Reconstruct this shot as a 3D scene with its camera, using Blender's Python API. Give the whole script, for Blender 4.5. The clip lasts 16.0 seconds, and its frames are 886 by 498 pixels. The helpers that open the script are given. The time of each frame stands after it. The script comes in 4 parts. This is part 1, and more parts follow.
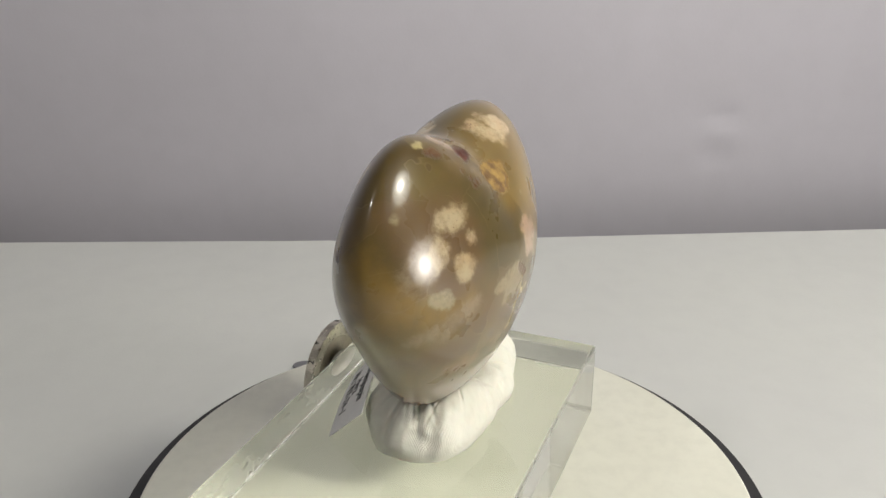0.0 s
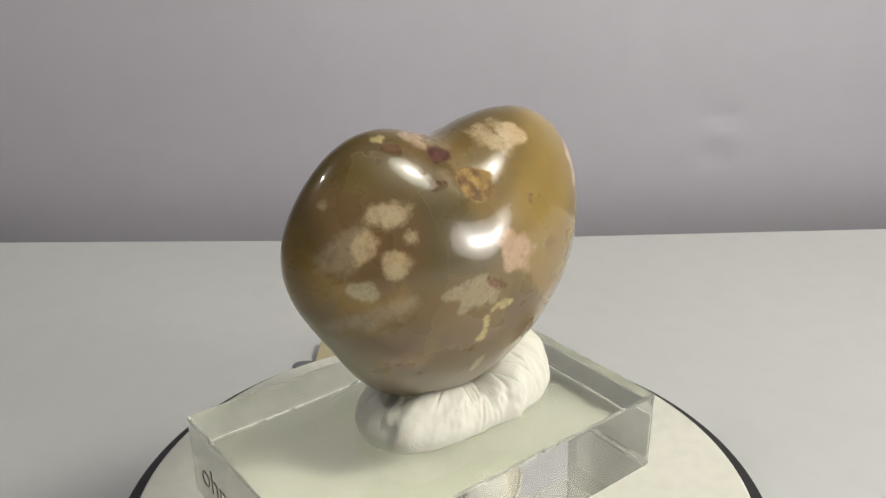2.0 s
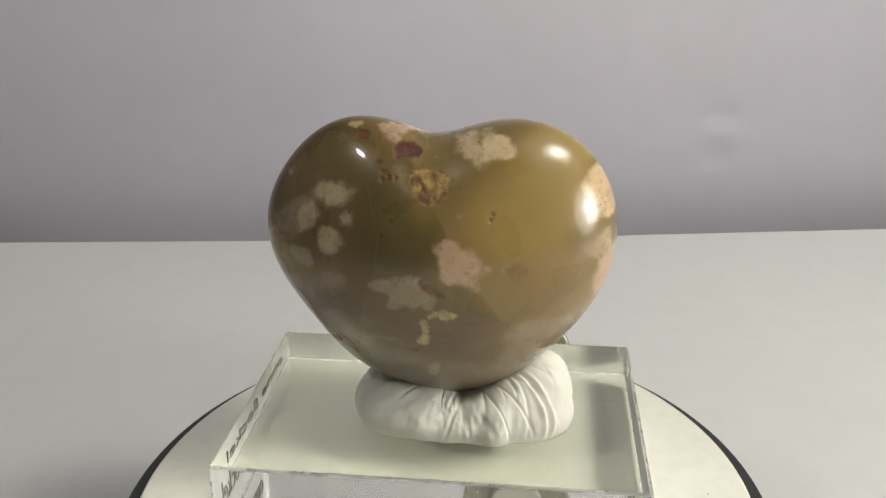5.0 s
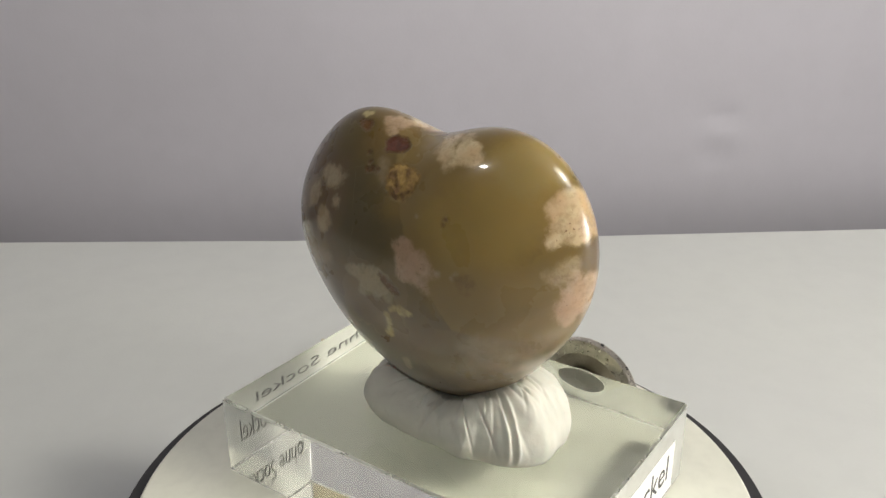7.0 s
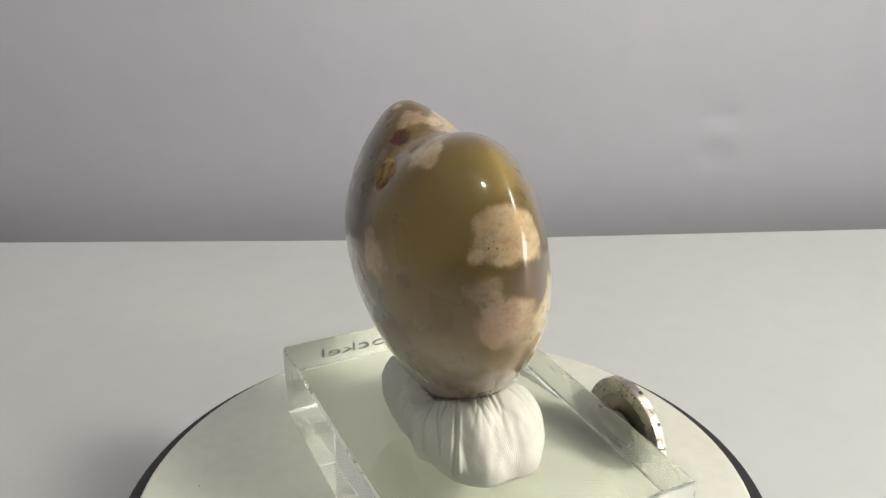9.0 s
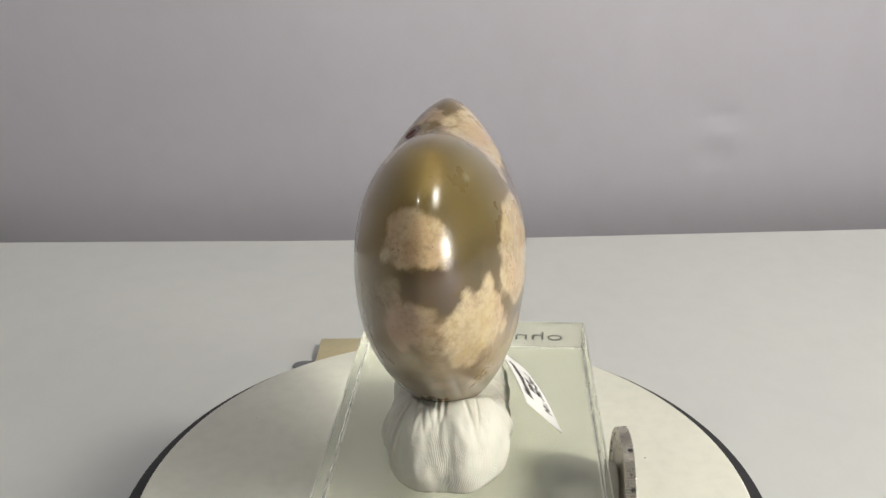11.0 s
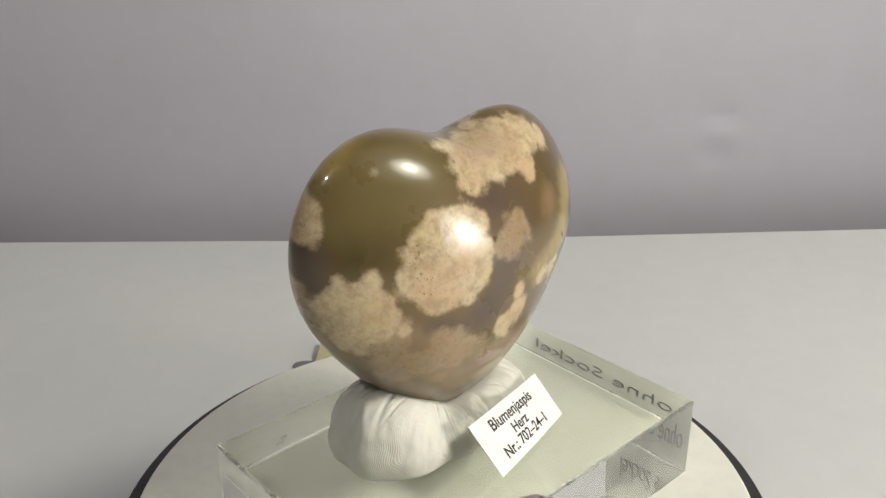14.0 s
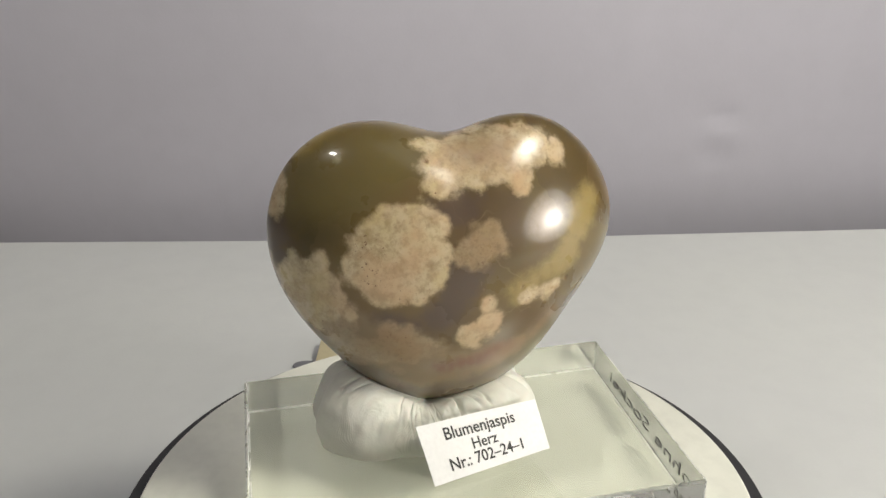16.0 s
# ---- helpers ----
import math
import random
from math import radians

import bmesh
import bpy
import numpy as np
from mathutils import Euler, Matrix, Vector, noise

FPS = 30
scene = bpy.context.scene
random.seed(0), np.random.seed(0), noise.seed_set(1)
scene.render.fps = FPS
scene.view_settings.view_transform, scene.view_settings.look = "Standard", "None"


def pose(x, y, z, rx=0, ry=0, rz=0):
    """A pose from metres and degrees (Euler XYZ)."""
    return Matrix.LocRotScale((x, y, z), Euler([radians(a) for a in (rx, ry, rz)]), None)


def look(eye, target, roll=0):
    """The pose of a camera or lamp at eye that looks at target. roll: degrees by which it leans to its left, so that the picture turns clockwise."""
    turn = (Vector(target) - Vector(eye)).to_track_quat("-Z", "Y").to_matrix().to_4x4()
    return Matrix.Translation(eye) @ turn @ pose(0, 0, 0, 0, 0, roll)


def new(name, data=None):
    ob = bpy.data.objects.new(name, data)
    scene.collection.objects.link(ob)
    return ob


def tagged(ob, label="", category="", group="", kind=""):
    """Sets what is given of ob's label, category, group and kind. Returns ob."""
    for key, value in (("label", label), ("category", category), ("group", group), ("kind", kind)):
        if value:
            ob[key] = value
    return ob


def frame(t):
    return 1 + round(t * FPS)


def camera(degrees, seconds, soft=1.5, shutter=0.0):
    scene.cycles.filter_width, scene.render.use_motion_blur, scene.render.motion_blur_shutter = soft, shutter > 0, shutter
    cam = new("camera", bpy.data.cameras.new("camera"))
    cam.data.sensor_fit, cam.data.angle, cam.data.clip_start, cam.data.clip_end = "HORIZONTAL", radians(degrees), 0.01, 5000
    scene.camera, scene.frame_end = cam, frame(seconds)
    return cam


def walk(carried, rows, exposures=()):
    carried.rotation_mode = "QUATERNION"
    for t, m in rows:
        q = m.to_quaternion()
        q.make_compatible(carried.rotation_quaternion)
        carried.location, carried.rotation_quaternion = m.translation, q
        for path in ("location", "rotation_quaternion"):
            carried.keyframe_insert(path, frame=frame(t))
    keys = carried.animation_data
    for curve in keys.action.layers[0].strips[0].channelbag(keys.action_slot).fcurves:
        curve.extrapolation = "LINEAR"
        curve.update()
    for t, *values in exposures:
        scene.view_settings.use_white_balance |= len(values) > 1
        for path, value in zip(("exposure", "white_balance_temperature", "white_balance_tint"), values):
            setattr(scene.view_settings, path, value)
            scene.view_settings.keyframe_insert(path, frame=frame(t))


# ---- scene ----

# The eye looks down on a small turntable; 1 mm = MM.
MM = 0.001
EYE = (0.0, -0.159, 0.159)
AIM = (0.00084, 0.76361, -0.22670)
cam = camera(54.21, 16.0)
# the film camera's slow exposure drift
walk(cam, [(0.0, look(EYE, AIM, -0.46)), (16.0, look(EYE, AIM, -0.46))],
     [(0.0, -0.03), (1.5, -0.08), (3.5, -0.01), (7.0, 0.0), (9.0, 0.06), (11.5, -0.04), (12.5, -0.06), (14.0, -0.08), (16.0, -0.04)])

# ---- light ----
world = bpy.data.worlds.new("room_air")
scene.world = world
world.use_nodes = True
world.node_tree.nodes["Background"].inputs[0].default_value = (0.5, 0.52, 0.56, 1)
world.node_tree.nodes["Background"].inputs[1].default_value = 0.02


def lamp(name, place, aim, watts, size, colour, shape="DISK", tall=1.0):
    data = bpy.data.lights.new(name, "AREA")
    data.energy, data.size, data.color, data.shape = watts, size, colour, shape
    data.size_y = size * tall
    ob = new(name, data)
    ob.matrix_world = look(place, aim)
    return ob


HEART = (0, 0, 0.095)
for size, share in ((0.09, 0.20), (0.15, 0.24), (0.22, 0.28), (0.30, 0.28)):
    lamp("desk_lamp_high", (0.47, -0.20, 0.66), HEART, 4.2 * share, size, (0.99, 0.95, 0.82))
    lamp("desk_lamp_low", (0.50, -0.22, 0.150), (0.05, 0.15, 0.095), 2.35 * share, size * 0.86, (1.0, 0.95, 0.88), "ELLIPSE", 0.95)
lamp("spot_lamp", (-0.30, -0.21, 0.57), HEART, 0.45, 0.055, (1.0, 0.97, 0.92), "ELLIPSE", 0.5)
# broad fill added overhead to lift the ambient light; not a known lamp
lamp("overhead_fill", (1.0, -0.3, 1.55), (0.9, -0.2, 0), 2.7, 1.6, (0.93, 0.95, 1.0), "SQUARE")


# ---- materials ----
class Nodes:
    """A short hand for node trees."""

    def __init__(self, name):
        self.mat = bpy.data.materials.new(name)
        self.mat.use_nodes = True
        self.tree = self.mat.node_tree
        self.bsdf = self.tree.nodes["Principled BSDF"]
        self.pos = self.tree.nodes.new("ShaderNodeTexCoord").outputs["Object"]

    def add(self, kind, **inputs):
        n = self.tree.nodes.new(kind)
        return n

    def put(self, socket, value):
        if isinstance(value, bpy.types.NodeSocket):
            self.tree.links.new(value, socket)
        else:
            socket.default_value = value

    def math(self, op, a, b=0.0):
        n = self.tree.nodes.new("ShaderNodeMath")
        n.operation = op
        self.put(n.inputs[0], a)
        self.put(n.inputs[1], b)
        return n.outputs[0]

    def vec(self, op, a, b):
        n = self.tree.nodes.new("ShaderNodeVectorMath")
        n.operation = op
        self.put(n.inputs[0], a)
        self.put(n.inputs[1], b)
        return n.outputs["Value"] if op in ("DISTANCE", "DOT_PRODUCT", "LENGTH") else n.outputs[0]

    def scale(self, a, k):
        n = self.tree.nodes.new("ShaderNodeVectorMath")
        n.operation = "SCALE"
        self.put(n.inputs[0], a)
        self.put(n.inputs["Scale"], k)
        return n.outputs[0]

    def noise(self, scale, detail=4.0, rough=0.55, where=None, colour=False):
        n = self.tree.nodes.new("ShaderNodeTexNoise")
        self.put(n.inputs["Vector"], where or self.pos)
        n.inputs["Scale"].default_value, n.inputs["Detail"].default_value, n.inputs["Roughness"].default_value = scale, detail, rough
        return n.outputs["Color"] if colour else n.outputs[0]

    def ramp(self, x, lo, hi, a=0.0, b=1.0):
        n = self.tree.nodes.new("ShaderNodeMapRange")
        n.interpolation_type = "SMOOTHSTEP"
        for i, value in enumerate((x, lo, hi, a, b)):
            self.put(n.inputs[i], value)
        return n.outputs[0]

    def mix(self, k, a, b):
        n = self.tree.nodes.new("ShaderNodeMix")
        n.data_type = "RGBA"
        self.put(n.inputs[0], k)
        for s, value in ((n.inputs[6], a), (n.inputs[7], b)):
            self.put(s, value if isinstance(value, bpy.types.NodeSocket) else (*value, 1))
        return n.outputs[2]

    def bump(self, height, strength, distance):
        n = self.tree.nodes.new("ShaderNodeBump")
        n.inputs["Strength"].default_value, n.inputs["Distance"].default_value = strength, distance
        self.put(n.inputs["Height"], height)
        self.put(self.bsdf.inputs["Normal"], n.outputs[0])

    def set(self, **values):
        for key, value in values.items():
            self.put(self.bsdf.inputs[key.replace("_", " ")], value)
        return self.mat


def plain(name, a, b, scale, rough, bump=0.0, bump_scale=0.0, metal=0.0, wear=0.35):
    """Two shades mixed by noise, with a fine relief."""
    n = Nodes(name)
    c = n.mix(n.ramp(n.noise(scale), 0.3, 0.7), a, b)
    c = n.mix(n.ramp(n.noise(scale * 9), 0.35, 0.75, 0.0, wear), c, tuple(x * 0.86 for x in b))
    if bump:
        n.bump(n.noise(bump_scale or scale * 20), bump, 0.0004)
    n.put(n.bsdf.inputs["Roughness"], n.ramp(n.noise(scale * 3), 0.2, 0.8, rough - 0.06, rough + 0.06))
    return n.set(Base_Color=c, Metallic=metal)


M_TABLE = plain("table_cloth_white", (0.640, 0.652, 0.643), (0.622, 0.632, 0.632), 9.0, 0.8, 0.12, 700.0, wear=0.18)
M_WALL = plain("wall_paper_grey", (0.730, 0.713, 0.795), (0.705, 0.688, 0.765), 5.0, 0.85, 0.2, 400.0, wear=0.14)
M_ROOM = plain("room_paint", (0.86, 0.85, 0.84), (0.82, 0.81, 0.80), 1.5, 0.9)
M_WOOD = plain("dark_wood", (0.10, 0.07, 0.05), (0.06, 0.045, 0.035), 20.0, 0.5)
M_PLATTER = plain("white_plastic", (0.80, 0.80, 0.71), (0.77, 0.77, 0.68), 30.0, 0.42)
M_BLACK = plain("black_plastic", (0.028, 0.028, 0.03), (0.02, 0.02, 0.022), 60.0, 0.45, 0.1, 2500.0)
M_PAPER = plain("white_card", (0.84, 0.84, 0.83), (0.80, 0.80, 0.79), 120.0, 0.6)
M_FADED = plain("faded_black_ink", (0.05, 0.049, 0.046), (0.07, 0.068, 0.064), 400.0, 0.5)
M_INK = plain("black_ink", (0.015, 0.015, 0.016), (0.02, 0.02, 0.02), 400.0, 0.5)
M_PAD = plain("grey_glue_pad", (0.52, 0.51, 0.46), (0.47, 0.46, 0.42), 300.0, 0.6)
M_GREY = plain("matt_grey", (0.22, 0.22, 0.24), (0.18, 0.18, 0.20), 200.0, 0.6)
M_YELLOW = plain("yellow_card", (0.60, 0.53, 0.34), (0.55, 0.48, 0.30), 60.0, 0.7)
M_SILVER = plain("nickel", (0.62, 0.58, 0.50), (0.45, 0.42, 0.36), 300.0, 0.30, 0.15, 1800.0, 1.0)
M_BRASS = plain("nickel_brass", (0.50, 0.45, 0.36), (0.33, 0.30, 0.23), 260.0, 0.34, 0.3, 1400.0, 1.0)


def acrylic():
    n = Nodes("clear_acrylic")
    scuff = n.ramp(n.noise(160.0, 6.0, 0.7), 0.52, 0.78, 0.008, 0.10)
    return n.set(Base_Color=(0.695, 0.71, 0.668, 1), Roughness=scuff, IOR=1.49, Transmission_Weight=1.0)


M_ACRYLIC = acrylic()


def sawn_acrylic(name, least, most):
    n = Nodes(name)
    haze = n.ramp(n.noise(90.0, 5.0, 0.6), 0.3, 0.7, least, most)
    return n.set(Base_Color=(0.80, 0.81, 0.77, 1), Roughness=n.ramp(n.noise(160.0, 6.0, 0.7), 0.45, 0.75, 0.01, 0.06), IOR=1.49,
                 Transmission_Weight=n.math("SUBTRACT", 1.0, haze))


M_SIDE = sawn_acrylic("hazy_acrylic_side", 0.04, 0.12)
# milky share paints in the white of lamplight at the end faces
M_END = sawn_acrylic("milky_acrylic_end", 0.42, 0.52)


def frosted_edge():
    n = Nodes("scuffed_acrylic_edge")
    chips = n.ramp(n.noise(420.0, 5.0, 0.7), 0.45, 0.65)
    return n.set(Base_Color=(0.88, 0.89, 0.85, 1), Roughness=n.ramp(n.noise(300.0), 0.3, 0.7, 0.2, 0.6), IOR=1.49,
                 Transmission_Weight=n.math("SUBTRACT", 1.0, n.math("MULTIPLY", chips, 0.22)))


M_FROST = frosted_edge()


def putty():
    n = Nodes("white_putty")
    c = n.mix(n.ramp(n.noise(120.0), 0.3, 0.7), (0.67, 0.665, 0.595), (0.61, 0.605, 0.535))
    c = n.mix(n.ramp(n.noise(520.0, 3.0), 0.66, 0.80, 0.0, 0.5), c, (0.48, 0.46, 0.41))
    bend = n.vec("ADD", n.pos, n.scale(n.noise(70.0, 2.0, colour=True), 0.009))
    w = n.tree.nodes.new("ShaderNodeTexWave")
    w.inputs["Scale"].default_value, w.inputs["Distortion"].default_value = 850.0, 2.5
    n.put(w.inputs["Vector"], bend)
    prints = n.math("MULTIPLY", w.outputs[1], n.ramp(n.noise(85.0, 1.0), 0.50, 0.62))
    h = n.math("ADD", n.math("MULTIPLY", prints, 0.14), n.noise(240.0, 5.0))
    n.bump(h, 0.5, 0.0005)
    return n.set(Base_Color=c, Roughness=0.62, Subsurface_Weight=0.05, Subsurface_Scale=0.002)


M_PUTTY = putty()


M_OCHRE = plain("ochre_crust", (0.40, 0.26, 0.075), (0.12, 0.060, 0.022), 420.0, 0.7, 0.6, 2600.0)
M_RED = plain("red_crust", (0.13, 0.035, 0.02), (0.05, 0.016, 0.01), 420.0, 0.65, 0.6, 2600.0)


# Flower jasper: clouds of cream, pink and ochre in olive chalcedony.
J = Nodes("flower_jasper")
SOFT = J.vec("SUBTRACT", J.noise(150.0, 2.0, colour=True), (0.5, 0.5, 0.5))
CRISP = J.vec("SUBTRACT", J.noise(650.0, 5.0, 0.65, colour=True), (0.5, 0.5, 0.5))


def off_middle(scale, detail, rough, most):
    return J.math("MULTIPLY", J.math("SUBTRACT", J.noise(scale, detail, rough), 0.5), most)


WANDER = J.math("ADD", off_middle(130.0, 2.0, 0.5, 2.0), J.math("ADD", off_middle(420.0, 4.0, 0.6, 2.4), off_middle(1300.0, 4.0, 0.7, 1.6)))
CELLS = J.tree.nodes.new("ShaderNodeTexVoronoi")
CELLS.inputs["Scale"].default_value = 270.0
J.put(CELLS.inputs["Vector"], J.vec("ADD", J.pos, J.scale(CRISP, 0.0022)))
CELL = J.tree.nodes.new("ShaderNodeSeparateColor")
J.put(CELL.inputs[0], CELLS.outputs["Color"])
JAGGED = J.math("ADD", J.math("MULTIPLY", J.math("SUBTRACT", CELL.outputs[0], 0.40), 0.5), J.math("ADD", J.math("MULTIPLY", J.math("SUBTRACT", 0.62, CELLS.outputs["Distance"]), 2.3), J.math("ADD", off_middle(150.0, 2.0, 0.5, 1.6), off_middle(900.0, 5.0, 0.7, 1.6))))
FINE = J.math("ADD", off_middle(500.0, 3.0, 0.6, 0.8), off_middle(1500.0, 4.0, 0.7, 0.9))
CLOUDS = {}
DEPTHS = {}
EDGES = {"dark": 3.5, "olive_glow": 4.0, "gold_glow": 3.5, "fawn": 1.7, "mauve": 3.0, "amber": 2.5, "rust": 1.6, "plum": 1.6, "honey": 1.8, "grey": 1.2, "beige": 1.0, "cream": 0.9, "pink": 0.9, "pale": 0.5, "spot": 0.9, "yellow": 0.4, "ochre": 0.5, "brown": 0.5, "red": 0.5, "halo": 2.5, "blush": 2.2, "olive": 0.5}


def spot(kind, x, y, z, r):
    """One cloud of a kind in the stone: its place and radius in millimetres."""
    CLOUDS.setdefault(kind, []).append((x, y, z, 1.08 * r))


def cloud_mask(kind):
    """How far a place lies inside the clouds of a kind, with a ragged edge."""
    n = J.tree.nodes.new("ShaderNodeAttribute")
    n.attribute_name = "cloud_" + kind
    e = EDGES.get(kind, 0.35)
    edge = JAGGED if kind in ("beige", "cream", "pink", "spot") else FINE if kind in ("yellow", "pale", "brown", "red", "ochre", "olive") else WANDER
    DEPTHS[kind] = J.math("ADD", n.outputs["Fac"], edge)
    return J.ramp(DEPTHS[kind], -e, e)


def cloud_fields(me):
    """Writes each kind's depth inside its clouds, in millimetres, to the mesh."""
    co = np.empty(3 * len(me.vertices))
    me.vertices.foreach_get("co", co)
    co = co.reshape(-1, 3) / MM
    for kind, balls in CLOUDS.items():
        depth = np.full(len(co), -50.0)
        for x, y, z, r in balls:
            depth = np.maximum(depth, r - np.linalg.norm(co - (x, y, z), axis=1))
        me.attributes.new("cloud_" + kind, "FLOAT", "POINT").data.foreach_set("value", depth.astype(np.float32))


# the clouds: back of the stone, its two ends, its front; some paint in glow
spot('mauve', -15.5, 0.9, 67.9, 6.9)
spot('mauve', -16.2, 3.6, 62.1, 4.7)
spot('mauve', -13.6, 9.9, 51.8, 3.5)
spot('mauve', -15.7, 5.8, 58.0, 3.3)
spot('mauve', -14.7, 8.0, 54.4, 3.3)
spot('mauve', -12.2, 5.7, 70.9, 3.1)
spot('mauve', -15.9, -4.8, 71.1, 2.6)
spot('mauve', -12.1, 12.6, 51.2, 2.0)
spot('mauve', -10.8, 8.0, 72.0, 1.7)
spot('mauve', -17.7, -1.0, 61.8, 1.5)
spot('mauve', -14.5, -2.9, 73.0, 1.5)
spot('mauve', -11.2, 14.1, 50.9, 1.5)
spot('plum', -15.4, 6.4, 58.0, 3.7)
spot('plum', -14.7, 8.0, 55.0, 3.0)
spot('plum', -13.8, 9.6, 52.4, 2.8)
spot('plum', -12.6, 11.7, 51.6, 2.0)
spot('plum', -16.6, 3.4, 59.2, 1.8)
spot('plum', -14.6, 7.6, 61.4, 1.4)
spot('plum', 9.0, -14.9, 46.7, 1.1)
spot('plum', -15.8, 5.4, 54.2, 0.9)
spot('plum', -12.2, 5.8, 70.8, 2.5)
spot('plum', -12.9, 3.5, 71.1, 2.3)
spot('plum', -11.3, 7.9, 71.2, 1.6)
spot('plum', -13.2, 1.6, 72.0, 1.3)
spot('plum', -10.5, 9.1, 71.8, 0.7)
spot('plum', -13.3, 0.5, 72.7, 0.6)
spot('honey', -18.6, -19.7, 67.0, 3.2)
spot('honey', -19.8, -15.1, 60.0, 2.7)
spot('honey', -19.3, -17.7, 64.5, 2.6)
spot('honey', -19.7, -12.9, 58.3, 2.5)
spot('honey', -17.8, -22.0, 69.1, 2.4)
spot('honey', -19.6, -15.9, 62.2, 2.3)
spot('honey', -18.8, -5.5, 55.2, 2.3)
spot('honey', -19.5, -10.4, 57.3, 2.2)
spot('honey', -19.2, -7.4, 56.1, 2.2)
spot('honey', -18.5, -4.3, 53.5, 1.3)
spot('honey', -18.4, -3.2, 55.1, 1.1)
spot('honey', -17.8, -18.7, 69.8, 0.9)
spot('rust', -15.3, -2.0, 41.6, 2.0)
spot('rust', -14.7, -0.3, 40.9, 2.0)
spot('rust', -14.1, 1.3, 40.2, 1.9)
spot('rust', -13.6, 3.0, 39.9, 1.8)
spot('rust', -12.9, 4.9, 39.6, 1.7)
spot('rust', -15.6, -4.2, 41.6, 1.6)
spot('rust', -12.1, 6.7, 39.2, 1.6)
spot('rust', -11.4, 8.2, 39.1, 1.4)
spot('blush', -15.0, -4.6, 39.9, 2.2)
spot('blush', -15.5, -6.4, 40.8, 2.0)
spot('blush', -14.4, -2.8, 39.0, 2.0)
spot('blush', -15.9, -8.0, 41.7, 1.7)
spot('blush', -16.3, -9.9, 42.7, 1.7)
spot('blush', -16.8, -10.9, 44.1, 1.6)
spot('blush', -17.1, -11.9, 45.4, 1.5)
spot('blush', -17.5, -13.0, 46.6, 1.3)
spot('cream', -10.6, -5.8, 79.8, 5.9)
spot('cream', -7.7, 0.7, 78.8, 5.8)
spot('cream', -12.4, -11.6, 79.9, 4.4)
spot('cream', -8.7, 6.1, 76.1, 2.9)
spot('cream', -14.1, -7.5, 76.0, 2.9)
spot('cream', -3.9, 3.9, 80.6, 2.7)
spot('cream', -6.8, 6.4, 78.2, 2.4)
spot('cream', -14.0, -15.5, 78.1, 2.2)
spot('cream', -5.1, -4.8, 82.3, 1.9)
spot('cream', -3.0, 6.3, 81.2, 1.6)
spot('cream', -9.3, -11.4, 82.9, 1.6)
spot('cream', -11.7, -1.5, 76.2, 1.2)
spot('cream', -12.6, -16.6, 80.2, 1.2)
spot('cream', -2.8, -4.3, 82.3, 1.2)
spot('cream', -10.3, 4.3, 74.8, 1.1)
spot('cream', -5.0, -6.7, 83.1, 1.1)
spot('cream', -10.7, 3.3, 74.7, 0.9)
spot('cream', -8.0, -10.6, 83.5, 0.9)
spot('blush', -9.0, -3.5, 79.9, 3.5)
spot('blush', -7.2, -0.9, 79.7, 2.9)
spot('blush', -10.8, -6.0, 79.7, 2.7)
spot('blush', -5.6, 1.2, 79.9, 2.0)
spot('blush', -7.3, 1.8, 78.6, 1.0)
spot('blush', -11.3, -8.5, 80.2, 1.0)
spot('cream', -9.4, 15.8, 63.5, 8.4)
spot('cream', -5.1, 21.6, 60.9, 3.3)
spot('cream', -9.9, 11.8, 70.1, 2.5)
spot('cream', -12.0, 9.8, 67.4, 2.3)
spot('cream', -11.3, 14.3, 56.0, 2.2)
spot('cream', -6.3, 20.7, 58.1, 1.8)
spot('cream', -6.6, 16.6, 70.5, 1.7)
spot('cream', -7.3, 19.6, 56.8, 1.7)
spot('cream', -13.0, 9.3, 65.0, 1.6)
spot('cream', -4.5, 21.6, 63.9, 1.6)
spot('cream', -8.5, 13.5, 70.9, 1.5)
spot('cream', -4.7, 20.4, 67.1, 1.5)
spot('cream', -7.7, 14.8, 70.9, 1.4)
spot('cream', -5.7, 18.1, 69.8, 1.3)
spot('cream', -10.2, 15.9, 55.5, 1.3)
spot('cream', -13.4, 9.3, 63.5, 1.3)
spot('beige', -16.1, 2.2, 64.7, 3.0)
spot('beige', -15.3, 4.7, 63.9, 2.2)
spot('beige', -14.9, 6.4, 62.8, 1.3)
spot('beige', -16.1, 0.3, 66.7, 1.2)
spot('beige', -17.1, -0.4, 63.8, 1.2)
spot('beige', -14.5, 6.6, 64.1, 0.9)
spot('beige', -15.6, 1.2, 67.3, 0.8)
spot('beige', -17.2, 0.3, 62.8, 0.7)
spot('cream', -16.5, 1.3, 48.7, 2.8)
spot('cream', -15.6, 3.1, 47.1, 2.4)
spot('cream', -14.8, 4.9, 46.1, 1.6)
spot('cream', -16.9, 1.7, 51.9, 1.4)
spot('cream', -14.9, 3.5, 44.5, 1.0)
spot('cream', -15.0, 5.5, 48.0, 0.7)
spot('cream', -17.0, 1.9, 53.4, 0.6)
spot('cream', -17.2, 0.3, 51.2, 0.6)
spot('cream', -14.3, 6.1, 45.7, 0.6)
spot('beige', -9.1, 15.7, 45.2, 3.8)
spot('beige', -10.8, 12.8, 44.6, 2.9)
spot('beige', -7.8, 18.1, 47.6, 1.9)
spot('beige', -7.1, 18.4, 45.6, 1.8)
spot('beige', -12.1, 10.4, 44.6, 1.8)
spot('beige', -8.8, 17.2, 49.2, 1.0)
spot('beige', -6.6, 18.0, 43.2, 1.0)
spot('beige', -9.5, 13.5, 41.6, 0.9)
